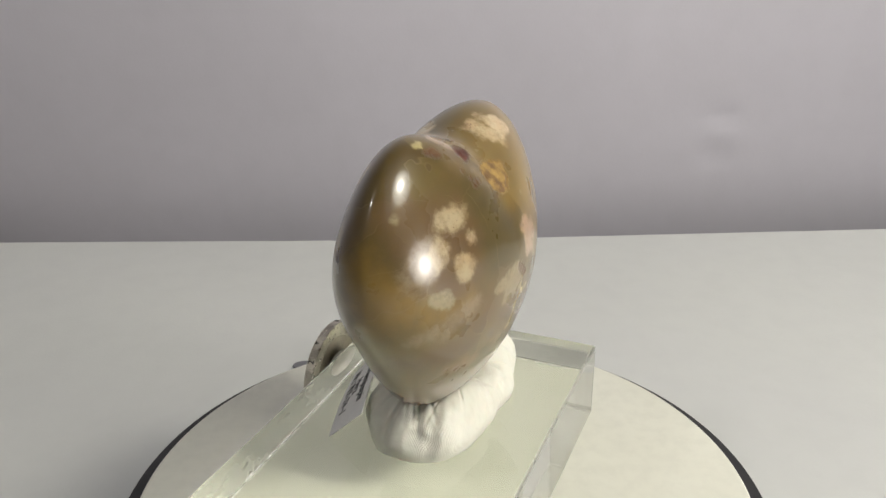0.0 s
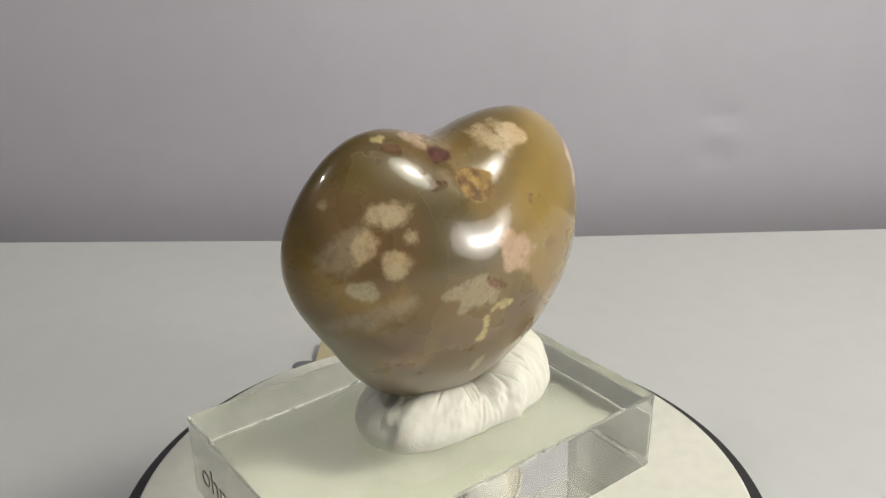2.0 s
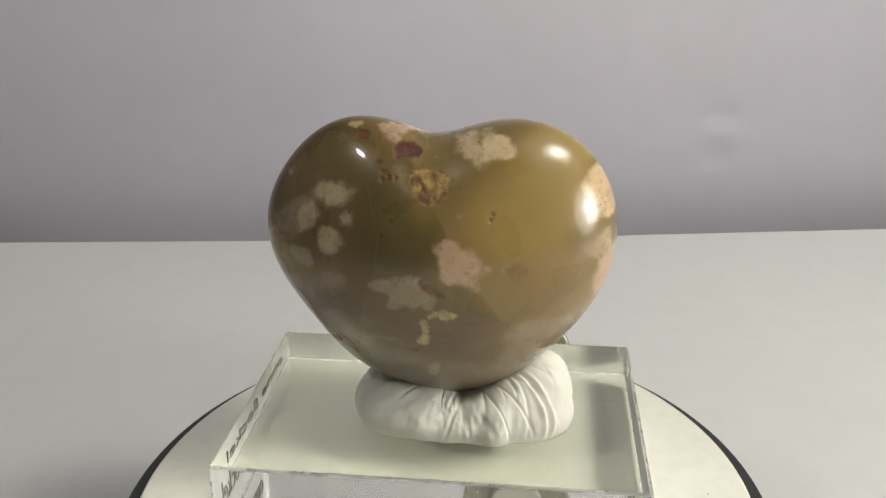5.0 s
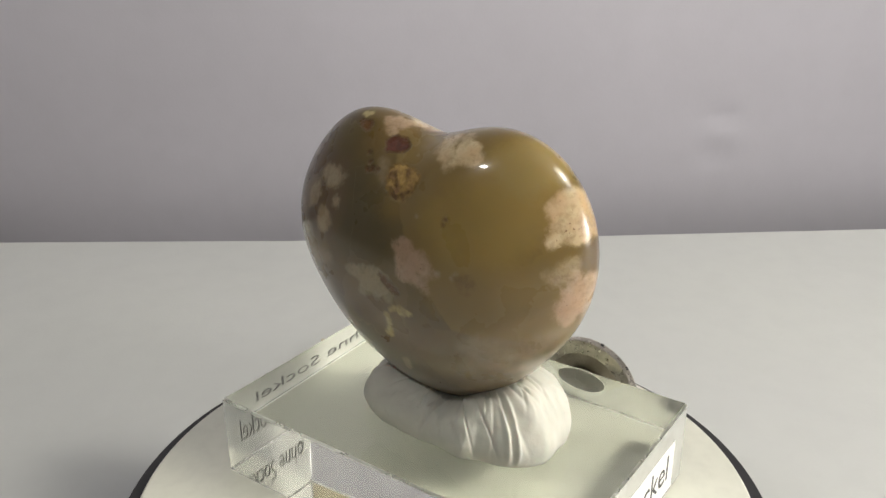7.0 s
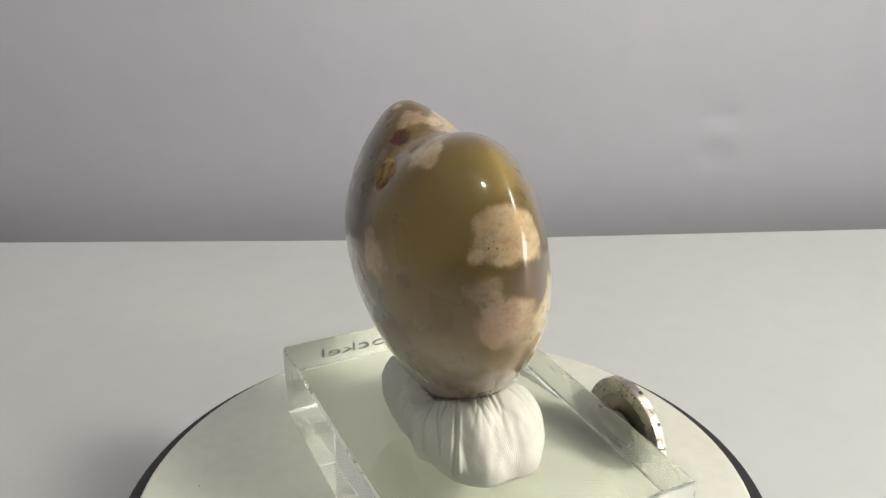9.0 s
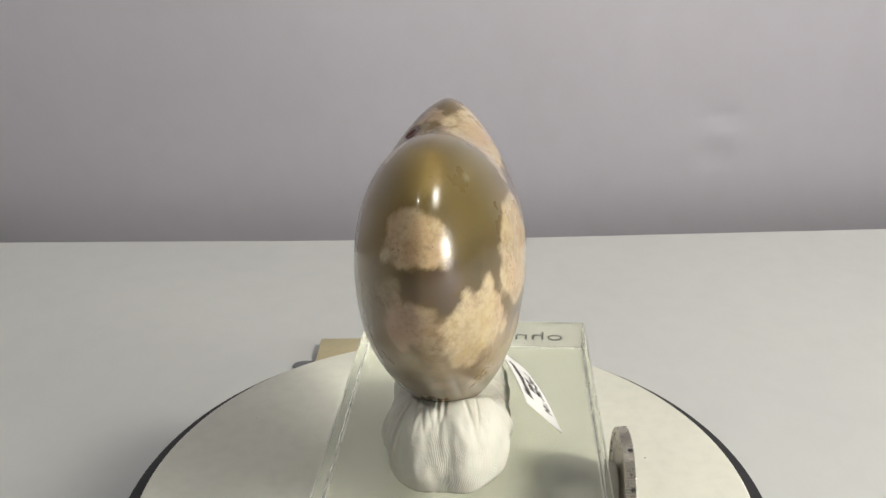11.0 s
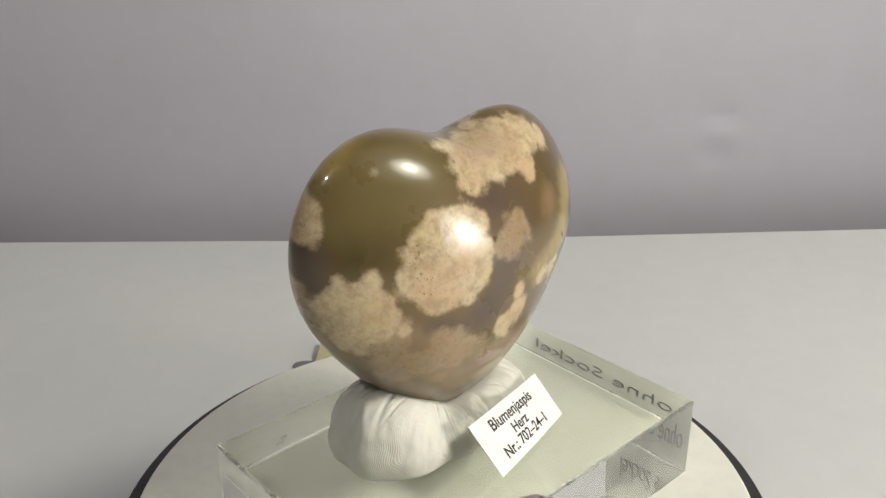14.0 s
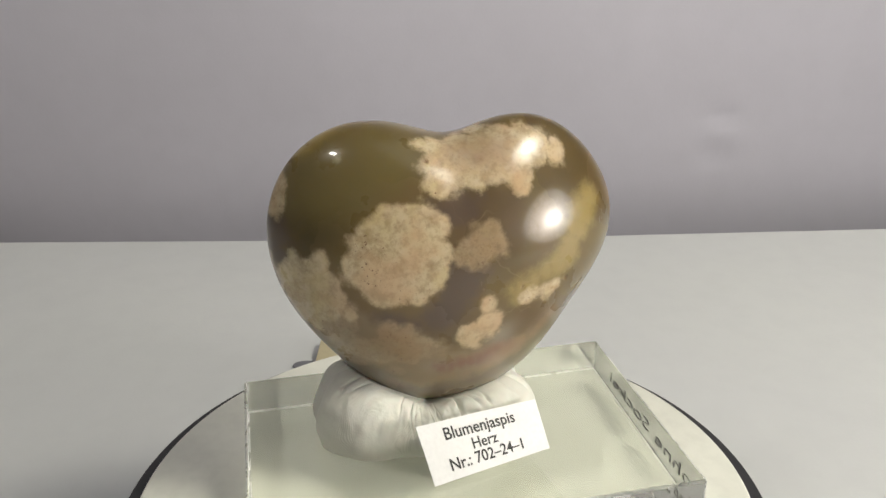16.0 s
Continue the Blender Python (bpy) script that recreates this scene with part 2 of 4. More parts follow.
spot('beige', -11.0, 13.7, 47.8, 0.8)
spot('beige', 0.5, 26.5, 53.2, 4.3)
spot('beige', 3.5, 28.5, 57.7, 3.9)
spot('beige', -0.6, 25.1, 49.5, 3.8)
spot('beige', 4.5, 28.6, 53.4, 2.0)
spot('beige', 1.3, 27.0, 61.2, 1.9)
spot('beige', 6.6, 29.9, 59.3, 1.5)
spot('beige', 5.2, 29.3, 60.6, 1.3)
spot('beige', -3.0, 23.9, 53.3, 1.1)
spot('beige', 1.3, 24.3, 44.4, 1.1)
spot('beige', 7.8, 30.2, 57.5, 1.1)
spot('beige', 0.3, 26.4, 60.0, 1.0)
spot('beige', 3.8, 26.8, 47.9, 1.0)
spot('cream', -18.8, -6.7, 53.0, 1.3)
spot('cream', -18.9, -8.3, 53.0, 1.1)
spot('cream', -19.2, -11.1, 53.4, 1.1)
spot('cream', -19.1, -9.9, 53.1, 1.0)
spot('cream', -19.3, -12.3, 53.7, 1.0)
spot('cream', -19.3, -13.4, 54.0, 0.9)
spot('blush', -18.2, -10.6, 67.6, 2.5)
spot('blush', -18.3, -8.4, 66.3, 0.9)
spot('blush', -18.7, -9.8, 65.5, 0.7)
spot('blush', -18.5, -9.2, 65.7, 0.6)
spot('brown', -5.9, 7.6, 78.9, 0.3)
spot('brown', -14.1, 7.2, 64.9, 0.2)
spot('brown', -18.8, -5.2, 55.1, 0.2)
spot('brown', -19.4, -15.3, 54.8, 0.4)
spot('cream', 12.0, 29.5, 71.9, 2.6)
spot('cream', 12.7, 28.5, 74.0, 1.9)
spot('cream', 9.8, 29.5, 70.9, 1.3)
spot('cream', 10.6, 29.9, 70.0, 0.9)
spot('cream', 13.5, 27.4, 75.2, 0.8)
spot('cream', 11.3, 30.1, 69.6, 0.7)
spot('cream', 14.2, 28.5, 72.7, 0.6)
spot('cream', 13.7, 26.8, 75.8, 0.6)
spot('cream', 10.9, 28.6, 73.8, 0.5)
spot('cream', 4.2, 28.6, 54.5, 5.3)
spot('cream', 2.4, 27.9, 59.1, 3.2)
spot('cream', -0.8, 25.6, 53.8, 2.5)
spot('cream', 6.3, 28.0, 49.3, 1.9)
spot('cream', 5.4, 29.4, 60.2, 1.7)
spot('cream', -0.4, 26.0, 56.6, 1.6)
spot('cream', 8.5, 30.4, 58.0, 1.3)
spot('cream', 1.1, 26.8, 61.6, 1.1)
spot('cream', 4.5, 27.1, 48.0, 1.2)
spot('cream', 8.9, 30.4, 56.7, 1.1)
spot('cream', -3.2, 23.6, 51.7, 1.0)
spot('cream', 7.8, 29.0, 51.2, 0.9)
spot('beige', 15.3, 29.7, 58.7, 2.9)
spot('beige', 14.0, 29.9, 56.2, 2.5)
spot('beige', 12.6, 29.8, 54.3, 2.5)
spot('beige', 11.5, 29.1, 51.5, 1.7)
spot('beige', 17.7, 26.7, 58.6, 1.2)
spot('beige', 10.6, 28.3, 49.5, 1.2)
spot('beige', 13.0, 31.0, 60.7, 0.8)
spot('beige', 10.0, 27.7, 48.0, 0.8)
spot('beige', 16.8, 28.3, 60.4, 0.7)
spot('plum', 11.0, 30.9, 64.9, 3.6)
spot('plum', 14.1, 30.6, 65.7, 2.4)
spot('plum', 9.0, 30.7, 61.9, 1.6)
spot('plum', 10.2, 31.0, 61.3, 1.3)
spot('plum', 9.3, 30.2, 67.6, 1.1)
spot('plum', 14.0, 30.8, 63.4, 1.0)
spot('cream', -7.6, 18.5, 62.2, 4.1)
spot('cream', -8.2, 16.5, 66.0, 3.9)
spot('cream', -7.6, 19.2, 58.2, 2.9)
spot('cream', -9.2, 13.9, 68.7, 2.0)
spot('cream', -6.6, 17.0, 69.7, 1.4)
spot('cream', -11.4, 11.4, 66.7, 1.2)
spot('cream', -10.8, 14.8, 57.3, 1.2)
spot('cream', -11.7, 12.7, 61.9, 1.1)
spot('cream', -4.6, 22.1, 60.9, 1.0)
spot('plum', -11.3, 13.7, 49.9, 1.6)
spot('plum', -9.6, 16.4, 50.6, 1.4)
spot('plum', -8.2, 18.3, 50.9, 1.2)
spot('plum', -7.1, 19.6, 50.8, 0.9)
spot('plum', -6.4, 20.3, 50.6, 0.6)
spot('beige', -3.0, 21.1, 42.8, 3.1)
spot('beige', -5.5, 19.3, 43.5, 2.7)
spot('beige', -0.4, 22.4, 42.1, 1.9)
spot('beige', -7.4, 17.6, 44.6, 1.8)
spot('beige', -8.7, 16.2, 45.2, 1.0)
spot('beige', 1.2, 22.9, 41.5, 0.9)
spot('beige', -6.5, 15.8, 38.7, 0.8)
spot('beige', 0.1, 24.1, 45.2, 0.7)
spot('pale', 2.9, 21.0, 79.6, 0.7)
spot('amber', 18.1, 10.3, 70.7, 9.9)
spot('amber', 15.3, 17.2, 78.1, 6.2)
spot('amber', 20.0, 13.4, 62.5, 6.2)
spot('amber', 12.0, 20.0, 81.6, 3.6)
spot('amber', 19.0, 4.6, 60.8, 3.1)
spot('amber', 12.2, -6.3, 70.9, 2.4)
spot('amber', 14.2, 9.4, 78.9, 2.1)
spot('amber', 11.3, 15.7, 82.9, 2.1)
spot('amber', 16.9, 21.4, 73.9, 1.9)
spot('amber', 20.1, 17.9, 59.0, 1.8)
spot('amber', 19.3, 5.3, 57.3, 1.7)
spot('amber', 13.4, 23.0, 79.3, 1.5)
spot('cream', 15.7, 26.8, 72.5, 4.2)
spot('cream', 12.8, 29.5, 71.8, 2.1)
spot('cream', 12.6, 28.4, 74.3, 1.7)
spot('cream', 14.5, 25.7, 76.0, 1.5)
spot('cream', 16.9, 26.8, 68.8, 1.1)
spot('cream', 17.5, 24.7, 69.7, 1.1)
spot('cream', 15.3, 24.5, 75.6, 1.0)
spot('cream', 11.1, 29.0, 73.0, 1.0)
spot('cream', 17.2, 25.9, 69.1, 0.9)
spot('cream', 14.1, 29.6, 70.3, 0.9)
spot('cream', 17.4, 23.3, 71.5, 0.9)
spot('plum', 14.7, 30.4, 65.3, 2.7)
spot('plum', 12.0, 30.9, 66.1, 1.8)
spot('plum', 16.4, 28.7, 64.8, 1.6)
spot('plum', 9.8, 30.5, 66.6, 1.1)
spot('plum', 16.2, 28.8, 66.5, 1.0)
spot('plum', 8.9, 30.1, 67.4, 0.7)
spot('plum', 16.0, 29.4, 63.5, 0.7)
spot('grey', 17.4, 21.2, 48.0, 2.2)
spot('grey', 18.0, 18.9, 47.6, 2.1)
spot('grey', 18.2, 16.5, 46.6, 1.7)
spot('grey', 16.8, 23.3, 48.9, 1.4)
spot('grey', 18.3, 14.4, 46.0, 1.1)
spot('grey', 16.0, 24.3, 48.5, 0.7)
spot('pink', -2.1, -7.5, 83.2, 1.2)
spot('pink', -1.9, -6.3, 82.8, 1.1)
spot('pink', -2.1, -5.3, 82.6, 1.1)
spot('pink', -2.2, -4.0, 82.2, 1.0)
spot('pink', -2.1, -8.6, 83.4, 0.9)
spot('pink', -2.4, -3.1, 81.9, 0.8)
spot('pink', -1.9, -9.5, 83.4, 0.8)
spot('pink', -2.3, -2.3, 81.7, 0.7)
spot('pale', 12.5, 9.4, 80.8, 0.4)
spot('pale', 12.7, 9.0, 80.5, 0.4)
spot('pale', 12.9, 8.6, 80.2, 0.4)
spot('pale', 13.1, 8.1, 79.7, 0.4)
spot('pale', 12.3, 9.6, 81.1, 0.4)
spot('pale', 12.1, 9.8, 81.4, 0.4)
spot('amber', 19.8, 9.4, 61.0, 7.0)
spot('amber', 18.4, 2.6, 62.6, 3.3)
spot('amber', 18.5, 1.9, 59.1, 2.4)
spot('amber', 18.9, 3.8, 55.0, 2.0)
spot('amber', 18.7, 2.6, 56.8, 1.9)
spot('amber', 19.6, 14.9, 65.2, 1.6)
spot('amber', 20.3, 15.2, 58.5, 1.6)
spot('amber', 18.5, 4.8, 65.4, 1.5)
spot('grey', 18.1, 13.5, 45.2, 1.9)
spot('grey', 18.0, 15.3, 45.5, 1.9)
spot('grey', 17.9, 11.7, 44.6, 1.8)
spot('grey', 18.1, 17.0, 46.7, 1.2)
spot('grey', 18.0, 10.1, 45.0, 1.0)
spot('grey', 18.2, 18.1, 47.5, 0.7)
spot('spot', 1.1, -21.9, 72.5, 2.0)
spot('spot', 2.3, -20.5, 72.7, 1.8)
spot('spot', -0.2, -23.3, 72.4, 1.2)
spot('spot', 3.3, -19.2, 72.9, 0.8)
spot('spot', -0.4, -22.9, 73.3, 0.8)
spot('spot', -0.4, -26.0, 68.0, 1.8)
spot('spot', -0.4, -26.7, 66.5, 1.0)
spot('spot', 0.5, -25.8, 66.7, 0.9)
spot('spot', -0.4, -25.2, 69.5, 0.7)
spot('spot', 3.9, -23.2, 64.0, 2.0)
spot('spot', 5.1, -21.8, 64.1, 1.2)
spot('spot', 5.0, -22.2, 63.0, 0.7)
spot('spot', 4.7, -21.9, 65.1, 0.6)
spot('spot', 2.9, -23.8, 65.4, 0.6)
spot('spot', 5.4, -19.5, 68.4, 0.8)
spot('halo', 0.8, -24.5, 68.8, 8.0)
spot('halo', -5.2, -26.9, 73.5, 4.2)
spot('halo', 2.4, -25.4, 61.8, 3.0)
spot('halo', 5.3, -21.6, 63.9, 2.8)
spot('halo', -0.0, -27.7, 62.0, 2.0)
spot('halo', 2.3, -19.6, 74.0, 2.0)
spot('halo', -5.9, -29.0, 70.4, 1.9)
spot('halo', -2.8, -23.9, 75.2, 1.8)
spot('yellow', -4.0, -15.4, 83.7, 0.8)
spot('yellow', -4.6, -16.0, 83.7, 0.6)
spot('yellow', -3.9, -14.7, 83.8, 0.6)
spot('brown', -1.4, -14.9, 82.2, 1.1)
spot('brown', -2.1, -15.7, 82.4, 0.7)
spot('brown', -0.6, -14.5, 81.7, 0.5)
spot('brown', -2.7, -16.2, 82.6, 0.4)
spot('pink', -0.2, -9.4, 82.6, 1.4)
spot('pink', -1.5, -10.2, 83.2, 1.1)
spot('pink', -2.3, -10.8, 83.6, 0.7)
spot('pink', -0.4, -7.9, 82.5, 0.6)
spot('pink', 0.8, -8.9, 81.9, 0.6)
spot('pink', 0.4, -8.3, 82.2, 0.5)
spot('red', 3.4, -8.0, 80.1, 1.7)
spot('red', 4.0, -6.6, 79.8, 1.4)
spot('red', 2.7, -6.2, 80.7, 0.5)
spot('red', 4.2, -9.4, 79.2, 0.5)
spot('ochre', 10.2, -5.0, 74.7, 3.2)
spot('ochre', 8.1, -6.7, 76.1, 1.6)
spot('ochre', 8.7, -7.6, 74.9, 1.1)
spot('ochre', 11.0, -2.4, 75.9, 1.1)
spot('ochre', 9.5, -7.8, 73.8, 0.9)
spot('ochre', 8.0, -5.2, 76.9, 0.8)
spot('ochre', 12.2, -4.4, 72.6, 0.7)
spot('yellow', 11.1, -6.6, 72.3, 0.6)
spot('yellow', 11.4, -6.1, 72.3, 0.6)
spot('yellow', 11.7, -5.6, 72.2, 0.5)
# silvery crystal between the two crusts, its glints painted grey
spot('grey', 6.7, -9.4, 76.5, 1.1)
spot('grey', 7.4, -9.6, 75.6, 1.0)
spot('grey', 8.0, -9.4, 74.8, 0.7)
spot('grey', 6.0, -9.8, 77.2, 0.6)
spot('grey', 8.5, -9.3, 74.3, 0.6)
spot('grey', 8.9, -9.1, 73.8, 0.6)
spot('cream', 8.0, 3.1, 81.4, 1.8)
spot('cream', 9.7, 3.6, 80.8, 1.7)
spot('cream', 11.0, 4.4, 80.2, 1.3)
spot('cream', 6.1, 2.6, 81.9, 1.0)
spot('cream', 11.8, 5.4, 80.0, 1.0)
spot('cream', 11.1, 3.3, 79.6, 0.6)
spot('cream', 6.1, 4.0, 82.5, 0.5)
spot('cream', 5.9, 3.6, 82.4, 0.5)
spot('pale', 12.6, 8.2, 80.4, 0.4)
spot('pale', 12.1, 8.6, 81.0, 0.4)
spot('pale', 13.0, 7.7, 79.7, 0.4)
spot('pale', 10.7, 9.3, 82.4, 0.4)
spot('pale', 11.2, 9.1, 81.9, 0.4)
spot('olive', 19.7, 8.4, 60.0, 1.7)
spot('olive', 19.9, 8.6, 58.4, 0.8)
spot('olive', 19.4, 6.7, 60.6, 0.6)
spot('olive', 19.7, 7.8, 58.5, 0.6)
spot('grey', 18.6, 8.8, 47.3, 1.8)
spot('grey', 18.8, 10.8, 47.4, 1.7)
spot('grey', 19.0, 12.3, 47.9, 1.1)
spot('grey', 18.1, 7.8, 46.0, 1.0)
spot('grey', 19.1, 13.2, 48.4, 0.8)
spot('mauve', 3.0, -20.8, 44.3, 2.8)
spot('mauve', 1.8, -22.8, 45.9, 2.6)
spot('mauve', 3.5, -19.0, 42.0, 2.5)
spot('mauve', 0.4, -24.7, 47.5, 2.4)
spot('mauve', -1.1, -26.1, 48.2, 1.8)
spot('mauve', 4.0, -17.2, 40.3, 1.5)
spot('amber', -10.0, -32.7, 61.2, 4.5)
spot('amber', -12.7, -32.3, 64.7, 3.6)
spot('amber', -6.1, -31.7, 60.4, 3.3)
spot('amber', -13.9, -31.2, 67.5, 2.9)
spot('amber', -3.0, -30.2, 59.6, 2.4)
spot('amber', -0.6, -28.4, 59.0, 1.7)
spot('amber', -13.1, -30.6, 70.1, 1.2)
spot('amber', -11.7, -31.6, 56.3, 1.2)
spot('amber', -14.1, -31.6, 61.0, 1.2)
spot('halo', -8.2, -27.9, 74.5, 2.5)
spot('halo', -10.4, -28.2, 75.0, 0.9)
spot('halo', -6.0, -26.9, 74.2, 0.9)
spot('halo', -9.4, -27.2, 76.2, 0.8)
spot('halo', -6.3, -27.7, 73.2, 0.8)
spot('grey', -4.1, -29.8, 53.5, 1.3)
spot('grey', -2.4, -29.1, 54.0, 1.3)
spot('grey', -5.3, -30.2, 53.4, 1.0)
spot('grey', -1.5, -28.6, 54.6, 0.9)
spot('grey', -6.2, -30.3, 53.1, 0.6)
spot('mauve', 1.8, -23.4, 47.1, 2.8)
spot('mauve', -1.6, -26.1, 47.8, 2.6)
spot('mauve', -3.9, -27.1, 47.8, 2.4)
spot('mauve', -6.2, -27.9, 48.3, 2.1)
spot('mauve', 4.3, -21.2, 47.4, 2.0)
spot('mauve', -8.2, -28.3, 48.8, 1.4)
spot('brown', -18.3, -25.1, 64.2, 0.3)
spot('brown', 15.0, -7.7, 57.0, 0.4)
spot('fawn', 5.2, 28.4, 51.5, 7.6)
spot('fawn', -2.1, 23.4, 47.0, 5.6)
spot('fawn', 11.9, 29.9, 53.9, 4.7)
spot('fawn', 14.7, 29.8, 57.4, 2.6)
spot('fawn', 11.3, 26.9, 47.1, 2.3)
spot('fawn', -7.5, 18.0, 46.0, 2.4)
spot('fawn', 0.6, 22.4, 41.1, 2.1)
spot('fawn', -1.1, 25.5, 53.9, 1.9)
spot('fawn', 8.7, 24.2, 42.2, 1.9)
spot('fawn', -8.0, 16.4, 43.3, 5.9)
spot('fawn', -10.1, 11.1, 39.5, 5.9)
spot('fawn', -5.1, 20.4, 45.4, 4.8)
spot('fawn', -12.2, 5.5, 38.6, 4.7)
spot('fawn', -13.8, 1.0, 39.3, 4.0)
spot('fawn', -2.0, 23.5, 47.2, 3.7)
spot('fawn', -0.5, 25.3, 49.9, 3.5)
spot('fawn', 0.6, 26.6, 53.3, 3.3)
spot('fawn', 2.1, 27.7, 55.7, 3.0)
spot('fawn', -14.8, -3.1, 39.8, 2.8)
spot('fawn', -15.4, -6.0, 40.6, 2.3)
spot('fawn', 4.6, 29.0, 57.2, 1.8)
spot('fawn', 17.3, 24.5, 51.5, 5.7)
spot('fawn', 18.6, 18.7, 49.0, 4.8)
spot('fawn', 14.6, 28.7, 53.8, 4.2)
spot('fawn', 19.1, 13.3, 48.2, 2.6)
spot('fawn', 17.4, 12.4, 43.4, 2.6)
spot('fawn', 12.4, 26.6, 47.3, 2.0)
spot('fawn', 12.2, 25.0, 44.9, 1.8)
spot('fawn', 11.8, 30.4, 55.7, 1.7)
spot('fawn', 18.3, 21.3, 50.4, 4.5)
spot('fawn', 18.8, 17.0, 48.6, 4.5)
spot('fawn', 18.4, 12.9, 45.9, 4.0)
spot('fawn', 17.1, 25.0, 52.1, 2.9)
spot('fawn', 16.2, 27.1, 53.6, 1.7)
spot('fawn', 16.9, 8.9, 42.3, 1.7)
spot('fawn', 15.0, 24.4, 47.2, 1.5)
spot('dark', 10.6, -13.0, 66.8, 6.8)
spot('dark', 7.3, -14.7, 71.6, 3.1)
spot('dark', 13.9, -8.9, 63.3, 2.8)
spot('dark', 9.7, -16.4, 61.6, 2.3)
spot('dark', 12.5, -7.6, 68.8, 2.0)
spot('dark', 8.4, -17.8, 63.6, 1.8)
spot('dark', 13.7, -7.8, 65.6, 1.8)
spot('dark', 0.4, 25.2, 67.3, 3.3)
spot('dark', 3.1, 27.3, 66.7, 3.3)
spot('dark', 5.9, 28.8, 67.3, 2.0)
spot('dark', 5.3, 29.0, 64.7, 1.6)
spot('dark', -1.7, 23.0, 68.1, 1.3)
spot('dark', -1.3, 24.3, 65.0, 1.0)
spot('honey', 13.9, 18.1, 80.1, 4.9)
spot('honey', 12.3, 22.5, 80.5, 2.6)
spot('honey', 10.8, 20.5, 82.3, 1.8)
spot('honey', 16.2, 19.2, 76.2, 1.3)
spot('honey', 12.9, 12.2, 81.1, 1.3)
spot('honey', 10.2, 18.5, 83.1, 1.0)
spot('amber', -2.3, -29.6, 58.0, 2.3)
spot('amber', 0.3, -27.7, 58.0, 2.0)
spot('amber', 1.8, -26.3, 58.0, 1.9)
spot('amber', 3.3, -24.9, 58.0, 1.9)
spot('amber', 4.6, -23.4, 58.0, 1.8)
spot('halo', 11.6, -9.0, 43.9, 4.2)
spot('halo', 13.2, -5.5, 43.3, 3.5)
spot('halo', 14.5, -2.5, 43.3, 3.4)
spot('halo', 10.8, -12.1, 46.7, 3.2)
spot('halo', 16.1, -0.5, 45.8, 2.7)
spot('halo', 17.1, 1.3, 47.4, 2.3)
spot('pale', 19.3, 6.7, 61.6, 0.3)
spot('pale', 19.3, 5.8, 60.6, 0.3)
spot('pale', 19.3, 6.3, 61.3, 0.3)
spot('pale', 18.6, 3.0, 61.1, 0.5)
spot('pale', 15.1, -1.4, 70.3, 0.3)
# olive zone of the back, lightened to paint in its translucent glow
spot('olive_glow', -0.1, 19.4, 78.0, 7.3)
spot('olive_glow', 3.6, 24.6, 75.1, 5.7)
spot('olive_glow', -2.6, 13.6, 80.1, 4.8)
spot('olive_glow', 6.9, 28.0, 71.9, 3.0)
spot('olive_glow', -4.8, 15.1, 76.1, 2.4)
spot('olive_glow', 5.8, 22.7, 80.0, 2.3)
spot('olive_glow', 8.8, 28.0, 74.0, 2.1)
spot('olive_glow', 1.7, 14.9, 82.9, 2.1)
spot('olive_glow', 5.7, 22.6, 80.0, 6.2)
spot('olive_glow', 11.3, 24.4, 79.8, 3.4)
spot('olive_glow', -0.1, 19.3, 78.0, 2.0)
spot('olive_glow', 0.6, 16.3, 81.4, 1.9)
spot('olive_glow', -0.3, 17.8, 79.4, 1.8)
spot('olive_glow', 14.3, 22.7, 78.3, 1.6)
spot('olive_glow', 10.9, 20.9, 82.1, 1.4)
spot('grey', -3.9, -29.6, 66.0, 2.7)
spot('grey', -3.2, -28.4, 67.9, 1.9)
spot('grey', -2.6, -27.3, 69.2, 1.5)
spot('grey', -5.5, -30.9, 64.6, 1.2)
spot('grey', -2.1, -26.5, 70.1, 1.1)
spot('grey', -6.0, -30.9, 65.9, 1.0)
spot('grey', -2.4, -29.1, 64.1, 0.6)
spot('grey', -4.6, -30.6, 63.8, 0.6)
spot('pale', 0.4, -27.5, 60.1, 1.7)
spot('pale', -0.7, -28.5, 60.3, 1.3)
spot('pale', -1.7, -29.2, 60.7, 0.9)
spot('pale', 1.5, -26.6, 59.3, 0.8)
spot('pale', 1.1, -27.0, 58.6, 0.6)
spot('halo', -7.3, -27.4, 74.7, 2.0)
spot('halo', -5.7, -26.5, 74.6, 1.2)
spot('halo', -9.0, -28.1, 74.7, 0.9)
spot('halo', -5.8, -27.1, 73.6, 0.6)
spot('halo', -8.0, -26.7, 76.2, 0.5)
spot('pale', -7.7, -27.6, 74.6, 0.7)
spot('pale', -8.4, -27.9, 74.7, 0.3)
spot('pale', -7.6, -27.3, 75.1, 0.3)
spot('grey', 1.5, -26.3, 54.5, 1.9)
spot('grey', 2.9, -25.1, 55.3, 1.9)
spot('grey', 4.1, -23.9, 56.0, 1.7)
spot('grey', 5.1, -22.8, 56.5, 1.5)
spot('grey', 6.0, -21.7, 57.0, 1.3)
spot('grey', 0.6, -26.7, 52.7, 1.0)
spot('grey', 0.2, -27.5, 55.1, 0.7)
spot('yellow', 12.8, -7.6, 45.0, 0.8)
spot('yellow', 13.1, -7.5, 45.8, 0.7)
spot('yellow', 13.9, -7.9, 49.5, 0.7)
spot('yellow', 13.3, -7.5, 46.5, 0.6)
spot('yellow', 13.8, -7.7, 48.5, 0.6)
spot('yellow', 13.7, -7.5, 47.7, 0.6)
spot('yellow', 15.8, -4.6, 51.6, 1.1)
spot('yellow', 15.3, -5.9, 51.7, 0.6)
spot('yellow', 16.4, -3.2, 51.4, 0.6)
